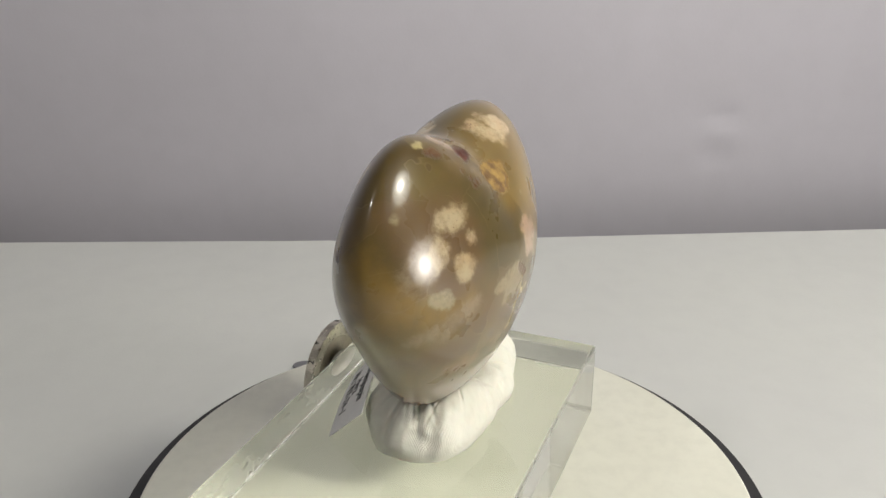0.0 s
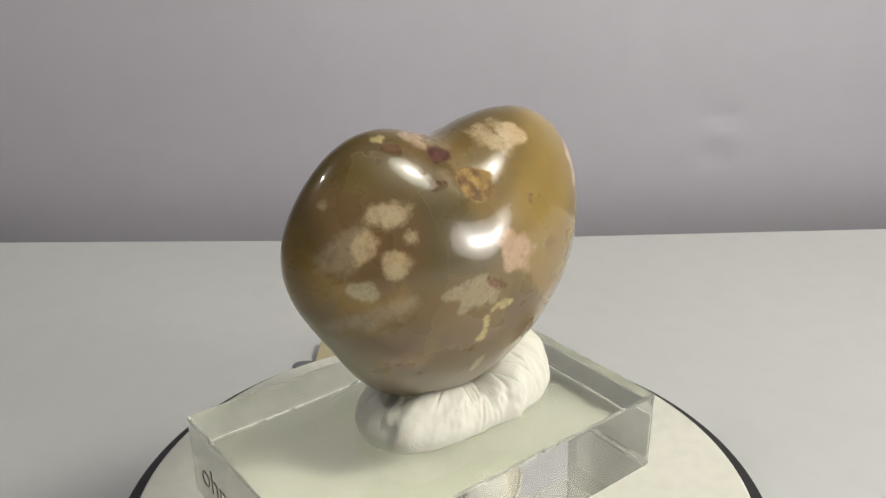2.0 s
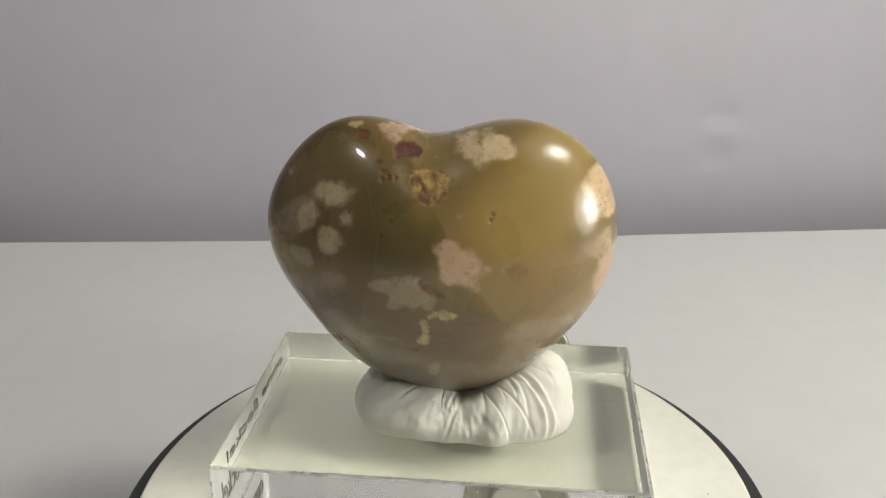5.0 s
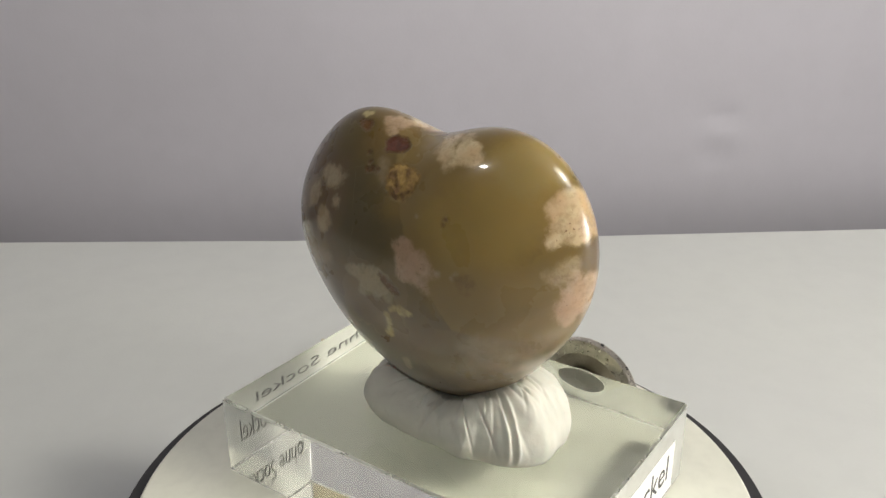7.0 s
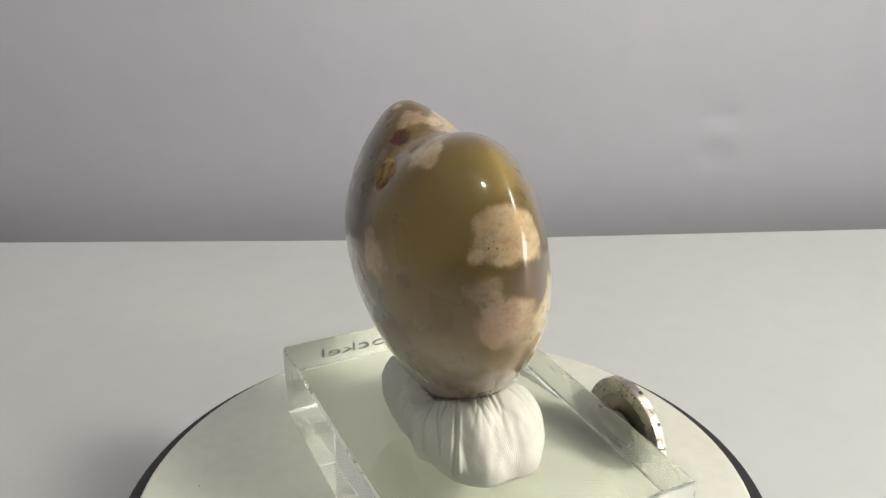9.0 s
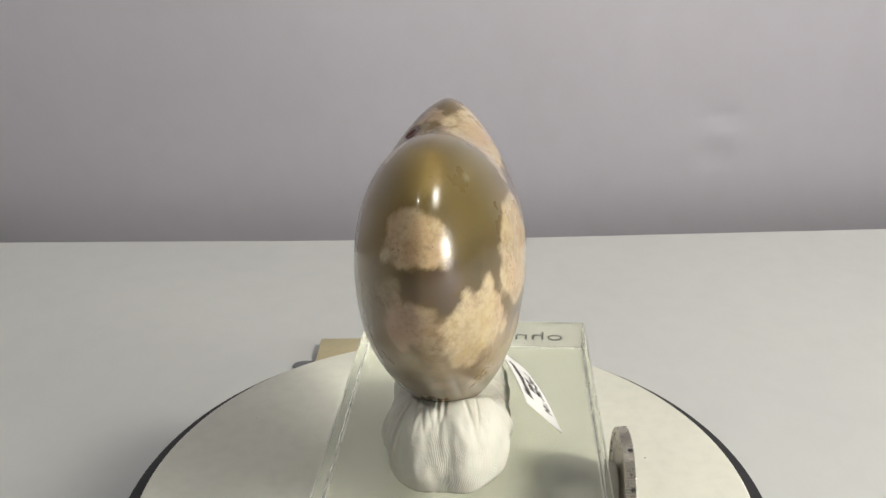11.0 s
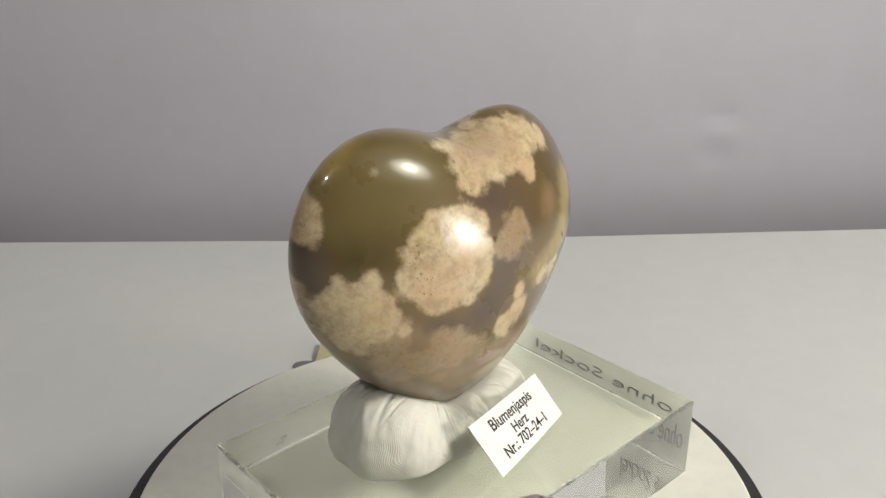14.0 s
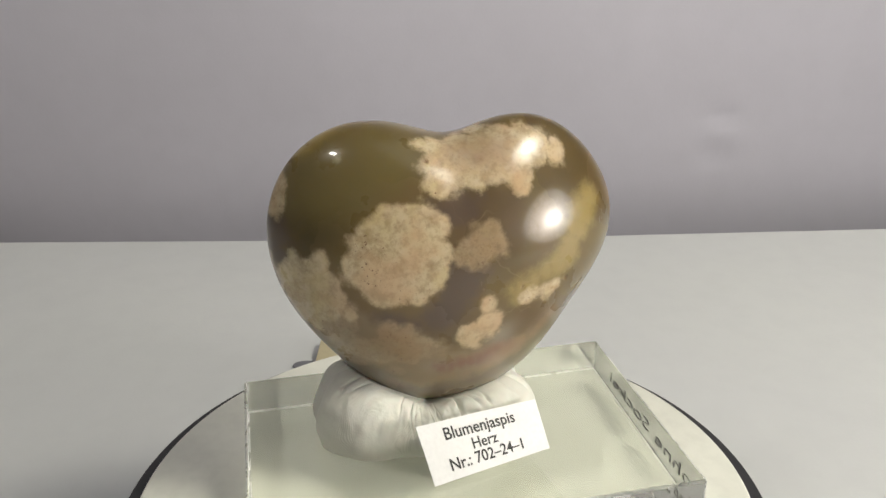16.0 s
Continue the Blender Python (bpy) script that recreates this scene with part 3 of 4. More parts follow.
spot('yellow', 15.0, -6.5, 51.4, 0.5)
spot('yellow', 14.8, -6.9, 51.2, 0.5)
spot('yellow', 16.6, -2.5, 51.4, 0.3)
spot('yellow', 14.6, -7.1, 50.8, 0.3)
spot('yellow', 12.3, -8.4, 44.8, 0.5)
spot('pale', 13.7, -10.2, 56.2, 3.0)
spot('pale', 12.2, -13.0, 56.6, 1.9)
spot('pale', 12.5, -12.1, 54.5, 1.7)
spot('pale', 15.0, -7.8, 57.1, 1.3)
spot('pale', 11.1, -14.7, 56.8, 1.3)
spot('pale', 14.9, -7.4, 53.6, 1.2)
spot('pale', 15.2, -7.1, 55.5, 1.2)
spot('pale', 11.9, -12.9, 53.2, 1.1)
spot('pale', 10.4, -15.9, 56.8, 1.0)
spot('pale', 11.4, -13.5, 52.8, 0.6)
spot('pale', 15.3, -6.6, 54.2, 0.6)
spot('pale', 9.8, -16.7, 56.8, 0.6)
spot('pale', 12.4, -12.6, 58.5, 0.6)
spot('pale', 14.5, -8.8, 58.4, 0.6)
spot('brown', 15.0, -7.8, 57.3, 0.9)
spot('brown', 15.4, -6.9, 56.5, 0.8)
spot('brown', 15.7, -6.0, 55.8, 0.7)
spot('brown', 14.6, -8.6, 58.0, 0.5)
spot('brown', 16.1, -5.2, 55.5, 0.4)
spot('pink', 16.9, -2.6, 61.9, 2.4)
spot('pink', 17.9, 0.4, 61.1, 1.5)
spot('pink', 16.0, -3.9, 64.2, 1.1)
spot('pink', 16.4, -4.2, 60.4, 1.1)
spot('pink', 17.6, -1.0, 59.4, 0.9)
spot('pink', 16.3, -4.7, 59.4, 0.6)
spot('pink', 17.9, -0.3, 58.4, 0.6)
spot('pink', 17.8, -0.3, 59.9, 0.6)
spot('pink', 15.6, -4.4, 65.2, 0.5)
spot('blush', 3.7, -19.5, 43.0, 1.8)
spot('blush', 2.5, -20.7, 43.2, 1.7)
spot('blush', 4.7, -17.9, 42.4, 1.6)
spot('blush', 1.4, -21.9, 43.7, 1.3)
spot('blush', 5.8, -16.9, 42.8, 0.9)
spot('pale', 10.9, -5.0, 38.0, 1.0)
spot('pale', 10.2, -4.9, 36.9, 0.9)
spot('pale', 9.6, -5.0, 36.0, 0.7)
spot('pale', 11.4, -4.7, 38.7, 0.6)
spot('cream', 15.9, 26.3, 72.6, 3.9)
spot('cream', 17.4, 24.9, 69.8, 2.0)
spot('cream', 13.0, 28.7, 73.4, 1.5)
spot('cream', 16.9, 26.6, 69.2, 1.4)
spot('cream', 17.4, 23.5, 71.1, 1.3)
spot('cream', 14.8, 25.2, 75.9, 1.2)
spot('cream', 13.4, 29.2, 72.1, 1.1)
spot('cream', 16.2, 27.8, 69.3, 1.0)
spot('cream', 13.2, 28.0, 74.7, 1.0)
spot('cream', 14.2, 26.1, 75.8, 0.9)
spot('beige', 18.6, 24.8, 63.0, 1.5)
spot('beige', 18.1, 26.0, 63.7, 1.4)
spot('beige', 17.6, 26.8, 64.7, 1.0)
spot('beige', 18.9, 23.9, 61.8, 0.8)
spot('beige', 17.3, 27.2, 65.4, 0.6)
spot('pink', 16.6, 27.9, 57.0, 3.1)
spot('pink', 15.8, 29.4, 59.3, 2.6)
spot('pink', 17.7, 25.8, 55.6, 2.2)
spot('pink', 14.4, 30.6, 60.8, 1.1)
spot('pink', 16.5, 26.9, 53.7, 1.1)
spot('pink', 17.3, 27.6, 60.3, 1.0)
spot('pink', 17.1, 28.0, 61.3, 0.8)
spot('pink', 18.2, 25.6, 57.8, 0.7)
spot('pink', 14.0, 29.9, 56.1, 0.6)
spot('grey', 16.2, 15.1, 41.9, 1.5)
spot('grey', 15.3, 16.9, 41.3, 1.5)
spot('grey', 16.6, 13.9, 42.1, 1.5)
spot('grey', 14.5, 18.1, 41.0, 1.3)
spot('grey', 16.8, 12.6, 42.3, 1.2)
spot('grey', 13.9, 19.1, 40.9, 1.0)
# light shining through the lobe, painted as a bright golden tone
spot('gold_glow', 18.1, 12.3, 71.3, 7.5)
spot('gold_glow', 16.4, 17.4, 76.1, 4.7)
spot('gold_glow', 16.9, 4.0, 70.7, 4.2)
spot('gold_glow', 18.2, 5.3, 66.9, 3.1)
spot('gold_glow', 17.6, 19.7, 72.6, 2.0)
spot('gold_glow', 15.7, 5.4, 74.3, 2.0)
spot('gold_glow', 19.0, 7.6, 65.2, 1.8)
spot('gold_glow', 15.5, 12.8, 77.7, 1.7)
spot('gold_glow', 14.4, 17.5, 79.6, 6.0)
spot('gold_glow', 17.0, 16.5, 74.7, 5.3)
spot('gold_glow', 11.5, 21.8, 81.4, 2.9)
spot('gold_glow', 10.3, 18.9, 83.0, 2.4)
spot('gold_glow', 18.6, 15.2, 70.2, 1.8)
spot('gold_glow', 15.5, 11.1, 77.1, 1.6)
spot('gold_glow', 18.2, 19.3, 70.9, 1.5)
spot('pink', -1.0, -8.5, 82.9, 1.7)
spot('pink', -2.1, -7.2, 83.1, 1.1)
spot('pink', -1.4, -10.3, 83.2, 1.1)
spot('pink', -2.6, -6.2, 82.9, 0.9)
spot('pink', -3.0, -5.3, 82.7, 0.7)
spot('pink', -3.3, -4.5, 82.4, 0.6)
spot('pink', -3.1, -8.4, 83.6, 0.6)
spot('cream', 10.4, 6.3, 81.6, 2.4)
spot('cream', 10.2, 3.9, 80.6, 0.9)
spot('cream', 12.4, 8.9, 80.8, 0.6)
spot('cream', 11.9, 5.8, 80.1, 0.6)
spot('cream', 11.3, 4.9, 80.2, 0.6)
spot('cream', 7.5, 5.9, 82.9, 0.6)
spot('brown', 3.7, -13.1, 78.2, 0.3)
spot('brown', 5.1, -12.6, 76.8, 0.3)
spot('brown', 6.2, -12.0, 75.8, 0.5)
spot('brown', 6.7, -10.8, 75.8, 0.4)
spot('brown', 5.9, -13.0, 75.5, 0.4)
spot('brown', 0.6, -22.4, 43.4, 0.3)
spot('brown', 2.1, -20.7, 42.7, 0.4)
spot('brown', 4.1, -16.4, 39.5, 0.4)
spot('brown', 2.6, -19.7, 41.9, 0.3)
spot('brown', 16.9, 4.2, 70.8, 0.3)
spot('brown', 17.1, 3.8, 69.8, 0.3)
spot('fawn', -10.2, 11.6, 40.4, 5.4)
spot('fawn', -8.4, 15.9, 43.2, 4.7)
spot('fawn', -12.0, 6.6, 39.1, 4.3)
spot('fawn', -13.4, 2.7, 39.3, 3.1)
spot('fawn', -7.2, 18.7, 47.1, 2.5)
spot('fawn', -14.0, -0.4, 38.9, 2.5)
spot('fawn', -14.3, -3.3, 38.6, 1.8)
spot('fawn', -15.0, -4.2, 40.0, 1.4)
spot('fawn', -11.0, 13.4, 46.6, 1.2)
spot('fawn', 7.3, 27.5, 47.7, 4.4)
spot('fawn', 3.1, 25.6, 45.6, 3.8)
spot('fawn', 10.8, 28.9, 50.8, 3.5)
spot('fawn', -1.5, 22.9, 44.5, 3.5)
spot('fawn', 13.5, 29.2, 53.3, 2.4)
spot('fawn', -4.8, 20.3, 44.4, 2.5)
spot('fawn', 0.1, 21.8, 40.5, 1.6)
spot('fawn', 15.4, 28.4, 54.3, 1.4)


def half(nx, ny, nz, off, soft, wander=0.0):
    """1 beyond a plane through the stone (millimetres), which wanders with the noise."""
    where = J.vec("ADD", J.pos, J.scale(SOFT, wander)) if wander else J.vec("ADD", J.pos, J.scale(CRISP, 0.0012))
    return J.ramp(J.vec("DOT_PRODUCT", where, (nx, ny, nz)), (off - soft) * MM, (off + soft) * MM)


def jasper():
    n = J
    MASKS = {kind: cloud_mask(kind) for kind in CLOUDS}
    zone = n.ramp(n.noise(40.0, 3.0), 0.35, 0.65)
    c = n.mix(zone, (0.142, 0.106, 0.040), (0.196, 0.148, 0.058))
    c = n.mix(n.ramp(n.noise(60.0, 4.0, 0.5), 0.48, 0.70, 0.0, 0.7), c, (0.20, 0.125, 0.048))
    c = n.mix(n.ramp(n.noise(210.0, 6.0, 0.7), 0.52, 0.72, 0.0, 0.35), c, (0.24, 0.185, 0.115))
    face = half(0.92, -0.39, 0.0, 2.0, 5.0)
    # the lighter wedge on one lobe, cut off along a healed fracture, and the smoky foot of the stone
    wedge = n.math("MULTIPLY", n.math("MULTIPLY", half(0.289, 0.814, 0.503, 35.15, 0.3), half(0.02, 0.16, 0.987, 51.2, 0.6, 0.004)), face)
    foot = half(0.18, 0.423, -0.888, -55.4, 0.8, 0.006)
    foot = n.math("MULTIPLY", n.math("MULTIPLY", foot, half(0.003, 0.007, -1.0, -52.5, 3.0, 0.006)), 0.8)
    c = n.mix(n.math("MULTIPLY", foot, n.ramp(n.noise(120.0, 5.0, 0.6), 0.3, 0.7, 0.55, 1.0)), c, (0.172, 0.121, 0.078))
    c = n.mix(n.math("MULTIPLY", wedge, 0.88), c, n.mix(zone, (0.240, 0.172, 0.070), (0.285, 0.204, 0.090)))
    # flat healed cleavage planes; how they catch the light inside is painted as tone
    flakes = n.tree.nodes.new("ShaderNodeTexVoronoi")
    flakes.inputs["Scale"].default_value = 62.0
    n.put(flakes.inputs["Vector"], n.vec("ADD", n.pos, n.scale(SOFT, 0.007)))
    tint = n.tree.nodes.new("ShaderNodeSeparateColor")
    n.put(tint.inputs[0], flakes.outputs["Color"])
    c = n.mix(n.ramp(tint.outputs[0], 0.45, 0.95, 0.0, 0.55), c, (0.25, 0.180, 0.100))
    c = n.mix(n.ramp(tint.outputs[1], 0.55, 0.95, 0.0, 0.50), c, (0.110, 0.072, 0.030))
    cloud = n.noise(330.0, 6.0, 0.68)
    grain = n.noise(1100.0, 5.0, 0.65)
    fleck = n.math("ADD", n.noise(1900.0, 2.0), n.ramp(n.noise(110.0, 2.0), 0.45, 0.7, -0.06, 0.05))
    # olive and golden glow of light through the stone is put into the tones
    tones = (
        ("dark", (0.090, 0.074, 0.034), 0.55), ("olive_glow", (0.208, 0.170, 0.078), 0.8), ("amber", (0.30, 0.200, 0.060), 0.78), ("gold_glow", (0.44, 0.325, 0.110), 0.85), ("mauve", (0.158, 0.110, 0.082), 0.6),
        ("plum", (0.140, 0.102, 0.090), 0.85), ("honey", (0.45, 0.360, 0.170), 0.8), ("halo", (0.18, 0.112, 0.066), 0.65), ("fawn", (0.345, 0.260, 0.180), 0.9), ("rust", (0.24, 0.115, 0.070), 0.85), ("grey", (0.36, 0.30, 0.23), 0.55),
        ("beige", (0.43, 0.345, 0.245), 0.87), ("pale", (0.41, 0.375, 0.27), 0.75), ("pink", (0.56, 0.435, 0.345), 0.85), ("cream", (0.68, 0.575, 0.42), 0.92),
        ("blush", (0.40, 0.27, 0.19), 0.45), ("spot", (0.52, 0.44, 0.31), 0.85), ("olive", (0.25, 0.17, 0.06), 0.9), ("yellow", (0.56, 0.49, 0.27), 0.9),
        ("ochre", (0.34, 0.22, 0.07), 0.95), ("red", (0.11, 0.028, 0.014), 0.97), ("brown", (0.16, 0.070, 0.020), 0.9),
    )
    patch = n.noise(150.0, 4.0, 0.6)
    solid = None
    for kind, tone, most in tones:
        if kind in ("dark", "olive_glow", "gold_glow", "fawn", "amber", "mauve", "plum", "honey", "rust", "halo", "blush"):
            c = n.mix(n.math("MULTIPLY", MASKS[kind], most), c, tone)
            continue
        if kind == "grey":
            c = n.mix(n.math("MULTIPLY", wedge, 0.5), c, n.mix(zone, (0.27, 0.195, 0.078), (0.32, 0.232, 0.105)))
            c = n.vec("MULTIPLY", c, (0.85, 0.83, 0.76))
        m = n.math("MULTIPLY", MASKS[kind], n.ramp(cloud, 0.30, 0.54, most * 0.78, most))
        deep = (tone[0] * 0.60, tone[1] * 0.54, tone[2] * 0.49)
        shade = n.mix(n.ramp(cloud, 0.30, 0.56, 0.22, 1.0), deep, tone)
        shade = n.mix(n.ramp(patch, 0.42, 0.62, 0.0, 0.7), shade, (tone[0] * 0.93, tone[1] * 0.82, tone[2] * 0.75))
        shade = n.mix(n.math("MULTIPLY", CELL.outputs[1], 0.18), shade, (tone[0] * 0.83, tone[1] * 0.79, tone[2] * 0.73))
        shade = n.mix(n.ramp(grain, 0.46, 0.70, 0.0, 0.6), shade, deep)
        if kind in ("beige", "cream", "pink"):
            # a thin lighter rind runs along the clouds' outlines, broken here and there
            rind = n.math("MULTIPLY", n.ramp(DEPTHS[kind], -0.3, 0.25), n.ramp(DEPTHS[kind], 0.35, 1.1, 1.0, 0.0))
            rind = n.math("MULTIPLY", rind, n.ramp(n.noise(95.0, 2.0), 0.42, 0.60, 0.0, 0.45))
            shade = n.mix(rind, shade, (tone[0] * 1.12, tone[1] * 1.06, tone[2] * 1.04))
            blotch = n.noise(85.0, 3.0, 0.6)
            shade = n.mix(n.ramp(blotch, 0.50, 0.66, 0.0, 0.55), shade, (tone[0] * 0.95, tone[1] * 0.78, tone[2] * 0.70))
            shade = n.mix(n.ramp(blotch, 0.32, 0.46, 0.5, 0.0), shade, (tone[0], tone[1] * 1.0, tone[2] * 0.80))
        c = n.mix(m, c, shade)
        if kind in ("pink", "cream", "spot", "beige"):
            solid = n.math("MAXIMUM", solid, m) if solid else m
    c = n.mix(n.math("MULTIPLY", n.ramp(fleck, 0.67, 0.72, 0.0, 0.85), solid), c, (0.13, 0.05, 0.025))
    v = n.tree.nodes.new("ShaderNodeTexVoronoi")
    v.feature = "DISTANCE_TO_EDGE"
    v.inputs["Scale"].default_value = 62.0
    n.put(v.inputs["Vector"], n.vec("ADD", n.pos, n.scale(SOFT, 0.007)))
    crack = n.math("MULTIPLY", n.ramp(v.outputs["Distance"], 0.0, 0.010, 1.0, 0.0), n.ramp(n.noise(70.0, 2.0), 0.45, 0.62))
    crack = n.math("MULTIPLY", crack, half(-0.39, -0.92, 0.0, 2.0, 6.0, 0.004))
    c = n.mix(n.math("MULTIPLY", crack, n.math("MULTIPLY", n.math("SUBTRACT", 1.0, solid), 0.22)), c, (0.40, 0.32, 0.21))
    rough = n.math("ADD", n.ramp(n.noise(90.0), 0.3, 0.7, 0.26, 0.33), n.math("MULTIPLY", n.math("ADD", MASKS["ochre"], MASKS["red"]), 0.22))
    pits = n.math("MULTIPLY", n.math("ADD", MASKS["ochre"], n.math("ADD", MASKS["brown"], MASKS["red"])), -1.0)
    h = n.math("ADD", pits, n.math("MULTIPLY", n.math("MULTIPLY", grain, MASKS["ochre"]), 1.8))
    h = n.math("ADD", h, n.math("MULTIPLY", n.math("MULTIPLY", n.ramp(fleck, 0.67, 0.72), solid), -0.4))
    n.bump(h, 0.55, 0.0009)
    c = n.vec("MULTIPLY", c, (0.825, 0.805, 0.715))
    return n.set(Base_Color=c, Roughness=rough, IOR=1.54, Specular_IOR_Level=0.22, Coat_Weight=0.85, Coat_Roughness=0.07, Subsurface_Weight=0.5, Subsurface_Scale=0.007, Subsurface_Radius=(1.0, 0.7, 0.32))


M_JASPER = jasper()


# ---- building helpers ----
def part(name, bm, material, parent=None, label="", smooth=True):
    me = bpy.data.meshes.new(name)
    bm.normal_update()
    bm.to_mesh(me)
    bm.free()
    if smooth:
        me.polygons.foreach_set("use_smooth", [True] * len(me.polygons))
        me.set_sharp_from_angle(angle=radians(35))
    me.materials.append(material)
    ob = new(name, me)
    ob.parent = parent
    return tagged(ob, label)


def box(x0, x1, y0, y1, z0, z1, bevel=0.0, segments=2):
    bm = bmesh.new()
    m = Matrix.Translation(((x0 + x1) / 2, (y0 + y1) / 2, (z0 + z1) / 2)) @ Matrix.Diagonal((x1 - x0, y1 - y0, z1 - z0, 1))
    bmesh.ops.create_cube(bm, size=1, matrix=m)
    if bevel:
        bmesh.ops.bevel(bm, geom=bm.edges[:], offset=bevel, segments=segments, affect="EDGES", profile=0.5)
    return bm


def lathe(profile, steps=128):
    """A closed turned body from (radius, height) pairs, from the axis out and back to the axis."""
    bm = bmesh.new()
    rings = []
    for r, z in profile:
        if r == 0:
            rings.append([bm.verts.new((0, 0, z))])
        else:
            rings.append([bm.verts.new((r * math.cos(2 * math.pi * i / steps), r * math.sin(2 * math.pi * i / steps), z)) for i in range(steps)])
    for a, b in zip(rings, rings[1:]):
        for i in range(steps):
            j = (i + 1) % steps
            vs = [a[i % len(a)], a[j % len(a)], b[j % len(b)], b[i % len(b)]]
            vs = list(dict.fromkeys(vs))
            if len(vs) > 2:
                bm.faces.new(vs)
    bmesh.ops.recalc_face_normals(bm, faces=bm.faces[:])
    return bm


def writing(name, words, width, m, parent, material, depth=0.00006, label="black printed lettering", bold=0.012, tall=1.12):
    """Words as thin letters, width metres long, centred, in the x-y plane of the pose m."""
    cu = bpy.data.curves.new(name, "FONT")
    cu.offset = bold
    cu.body, cu.align_x, cu.align_y, cu.extrude, cu.resolution_u = words, "CENTER", "CENTER", 0.02, 4
    tmp = new(name, cu)
    bpy.context.view_layer.update()
    me = bpy.data.meshes.new_from_object(tmp.evaluated_get(bpy.context.evaluated_depsgraph_get()))
    bpy.data.objects.remove(tmp)
    xs = [v.co.x for v in me.vertices]
    k = width / (max(xs) - min(xs))
    me.transform(Matrix.Diagonal((k, k * tall, depth / 0.04, 1)))
    me.transform(m)
    me.materials.clear()
    me.materials.append(material)
    ob = new(name, me)
    ob.parent = parent
    return tagged(ob, label)


# ---- the room and the table ----
def room():
    for name, b, mat in (
        ("floor", (-1.6, 1.6, -1.7, 0.61, -0.78, -0.75), M_WOOD),
        ("ceiling", (-1.6, 1.6, -1.7, 0.61, 1.70, 1.73), M_ROOM),
        ("wall_west", (-1.63, -1.6, -1.7, 0.61, -0.75, 1.7), M_ROOM),
        ("wall_east", (1.6, 1.63, -1.7, 0.61, -0.75, 1.7), M_ROOM),
        ("wall_south", (-1.6, 1.6, -1.73, -1.7, -0.75, 1.7), M_ROOM),
    ):
        tagged(part(name, box(*b), mat, smooth=False), "plain painted side of the room", "room", kind="structure")


WALL_Y = 0.56


def back_wall():
    """The grey wall behind the table, with a few shallow dents."""
    bm = bmesh.new()
    nx, nz = 160, 120
    x0, x1, z0, z1 = -0.55, 0.85, -0.45, 0.55

    def depth(x, z):
        y = 0.0
        for cx, cz, rx, rz, d in DENTS:
            y += d * math.exp(-((x - cx) / rx) ** 2 - ((z - cz) / rz) ** 2)
        return y + 0.0012 * noise.noise((x * 6, 0, z * 6))

    grid = [[bm.verts.new((x0 + (x1 - x0) * i / nx, WALL_Y + depth(x0 + (x1 - x0) * i / nx, z0 + (z1 - z0) * k / nz), z0 + (z1 - z0) * k / nz))
             for i in range(nx + 1)] for k in range(nz + 1)]
    for k in range(nz):
        for i in range(nx):
            bm.faces.new((grid[k][i], grid[k][i + 1], grid[k + 1][i + 1], grid[k + 1][i]))
    tagged(part("wall_north", bm, M_WALL), "smooth grey wall with a few shallow dents", "wall", kind="structure")
    for name, b in (("wall_north_left", (-1.6, x0, 0.57, 0.61, -0.75, 1.7)), ("wall_north_right", (x1, 1.6, 0.57, 0.61, -0.75, 1.7)),
                    ("wall_north_top", (x0, x1, 0.57, 0.61, z1, 1.7)), ("wall_north_foot", (x0, x1, 0.57, 0.61, -0.75, z0))):
        tagged(part(name, box(*b), M_WALL, smooth=False), "plain grey wall", "wall", kind="structure")


DENTS = [(0.240, -0.023, 0.012, 0.007, 0.004), (0.238, -0.036, 0.012, 0.005, -0.003), (0.237, -0.058, 0.012, 0.006, 0.003), (0.236, -0.082, 0.007, 0.005, 0.002)]


def table():
    bm = bmesh.new()
    edge = [(-0.75, 0.2374), (-0.217, 0.2342), (0.0, 0.2329), (0.222, 0.2424), (0.75, 0.264)]
    top = [bm.verts.new((x, y, 0)) for x, y in edge]
    front = [bm.verts.new((x, -0.75, 0)) for x, y in edge]
    for i in range(4):
        bm.faces.new((front[i], front[i + 1], top[i + 1], top[i]))
    geom = bmesh.ops.extrude_face_region(bm, geom=bm.faces[:])
    bmesh.ops.translate(bm, verts=[g for g in geom["geom"] if isinstance(g, bmesh.types.BMVert)], vec=(0, 0, -0.028))
    bmesh.ops.recalc_face_normals(bm, faces=bm.faces[:])
    t = tagged(new("table"), "table with a matt off-white top", "table")
    part("tabletop", bm, M_TABLE, t, smooth=False)
    for x in (-0.68, 0.66):
        for y in (-0.68, 0.17):
            part("leg", box(x, x + 0.05, y, y + 0.05, -0.75, -0.028, 0.004), M_WOOD, t)


# ---- the turntable and what it carries ----
PLATTER_TOP = 34.6 * MM


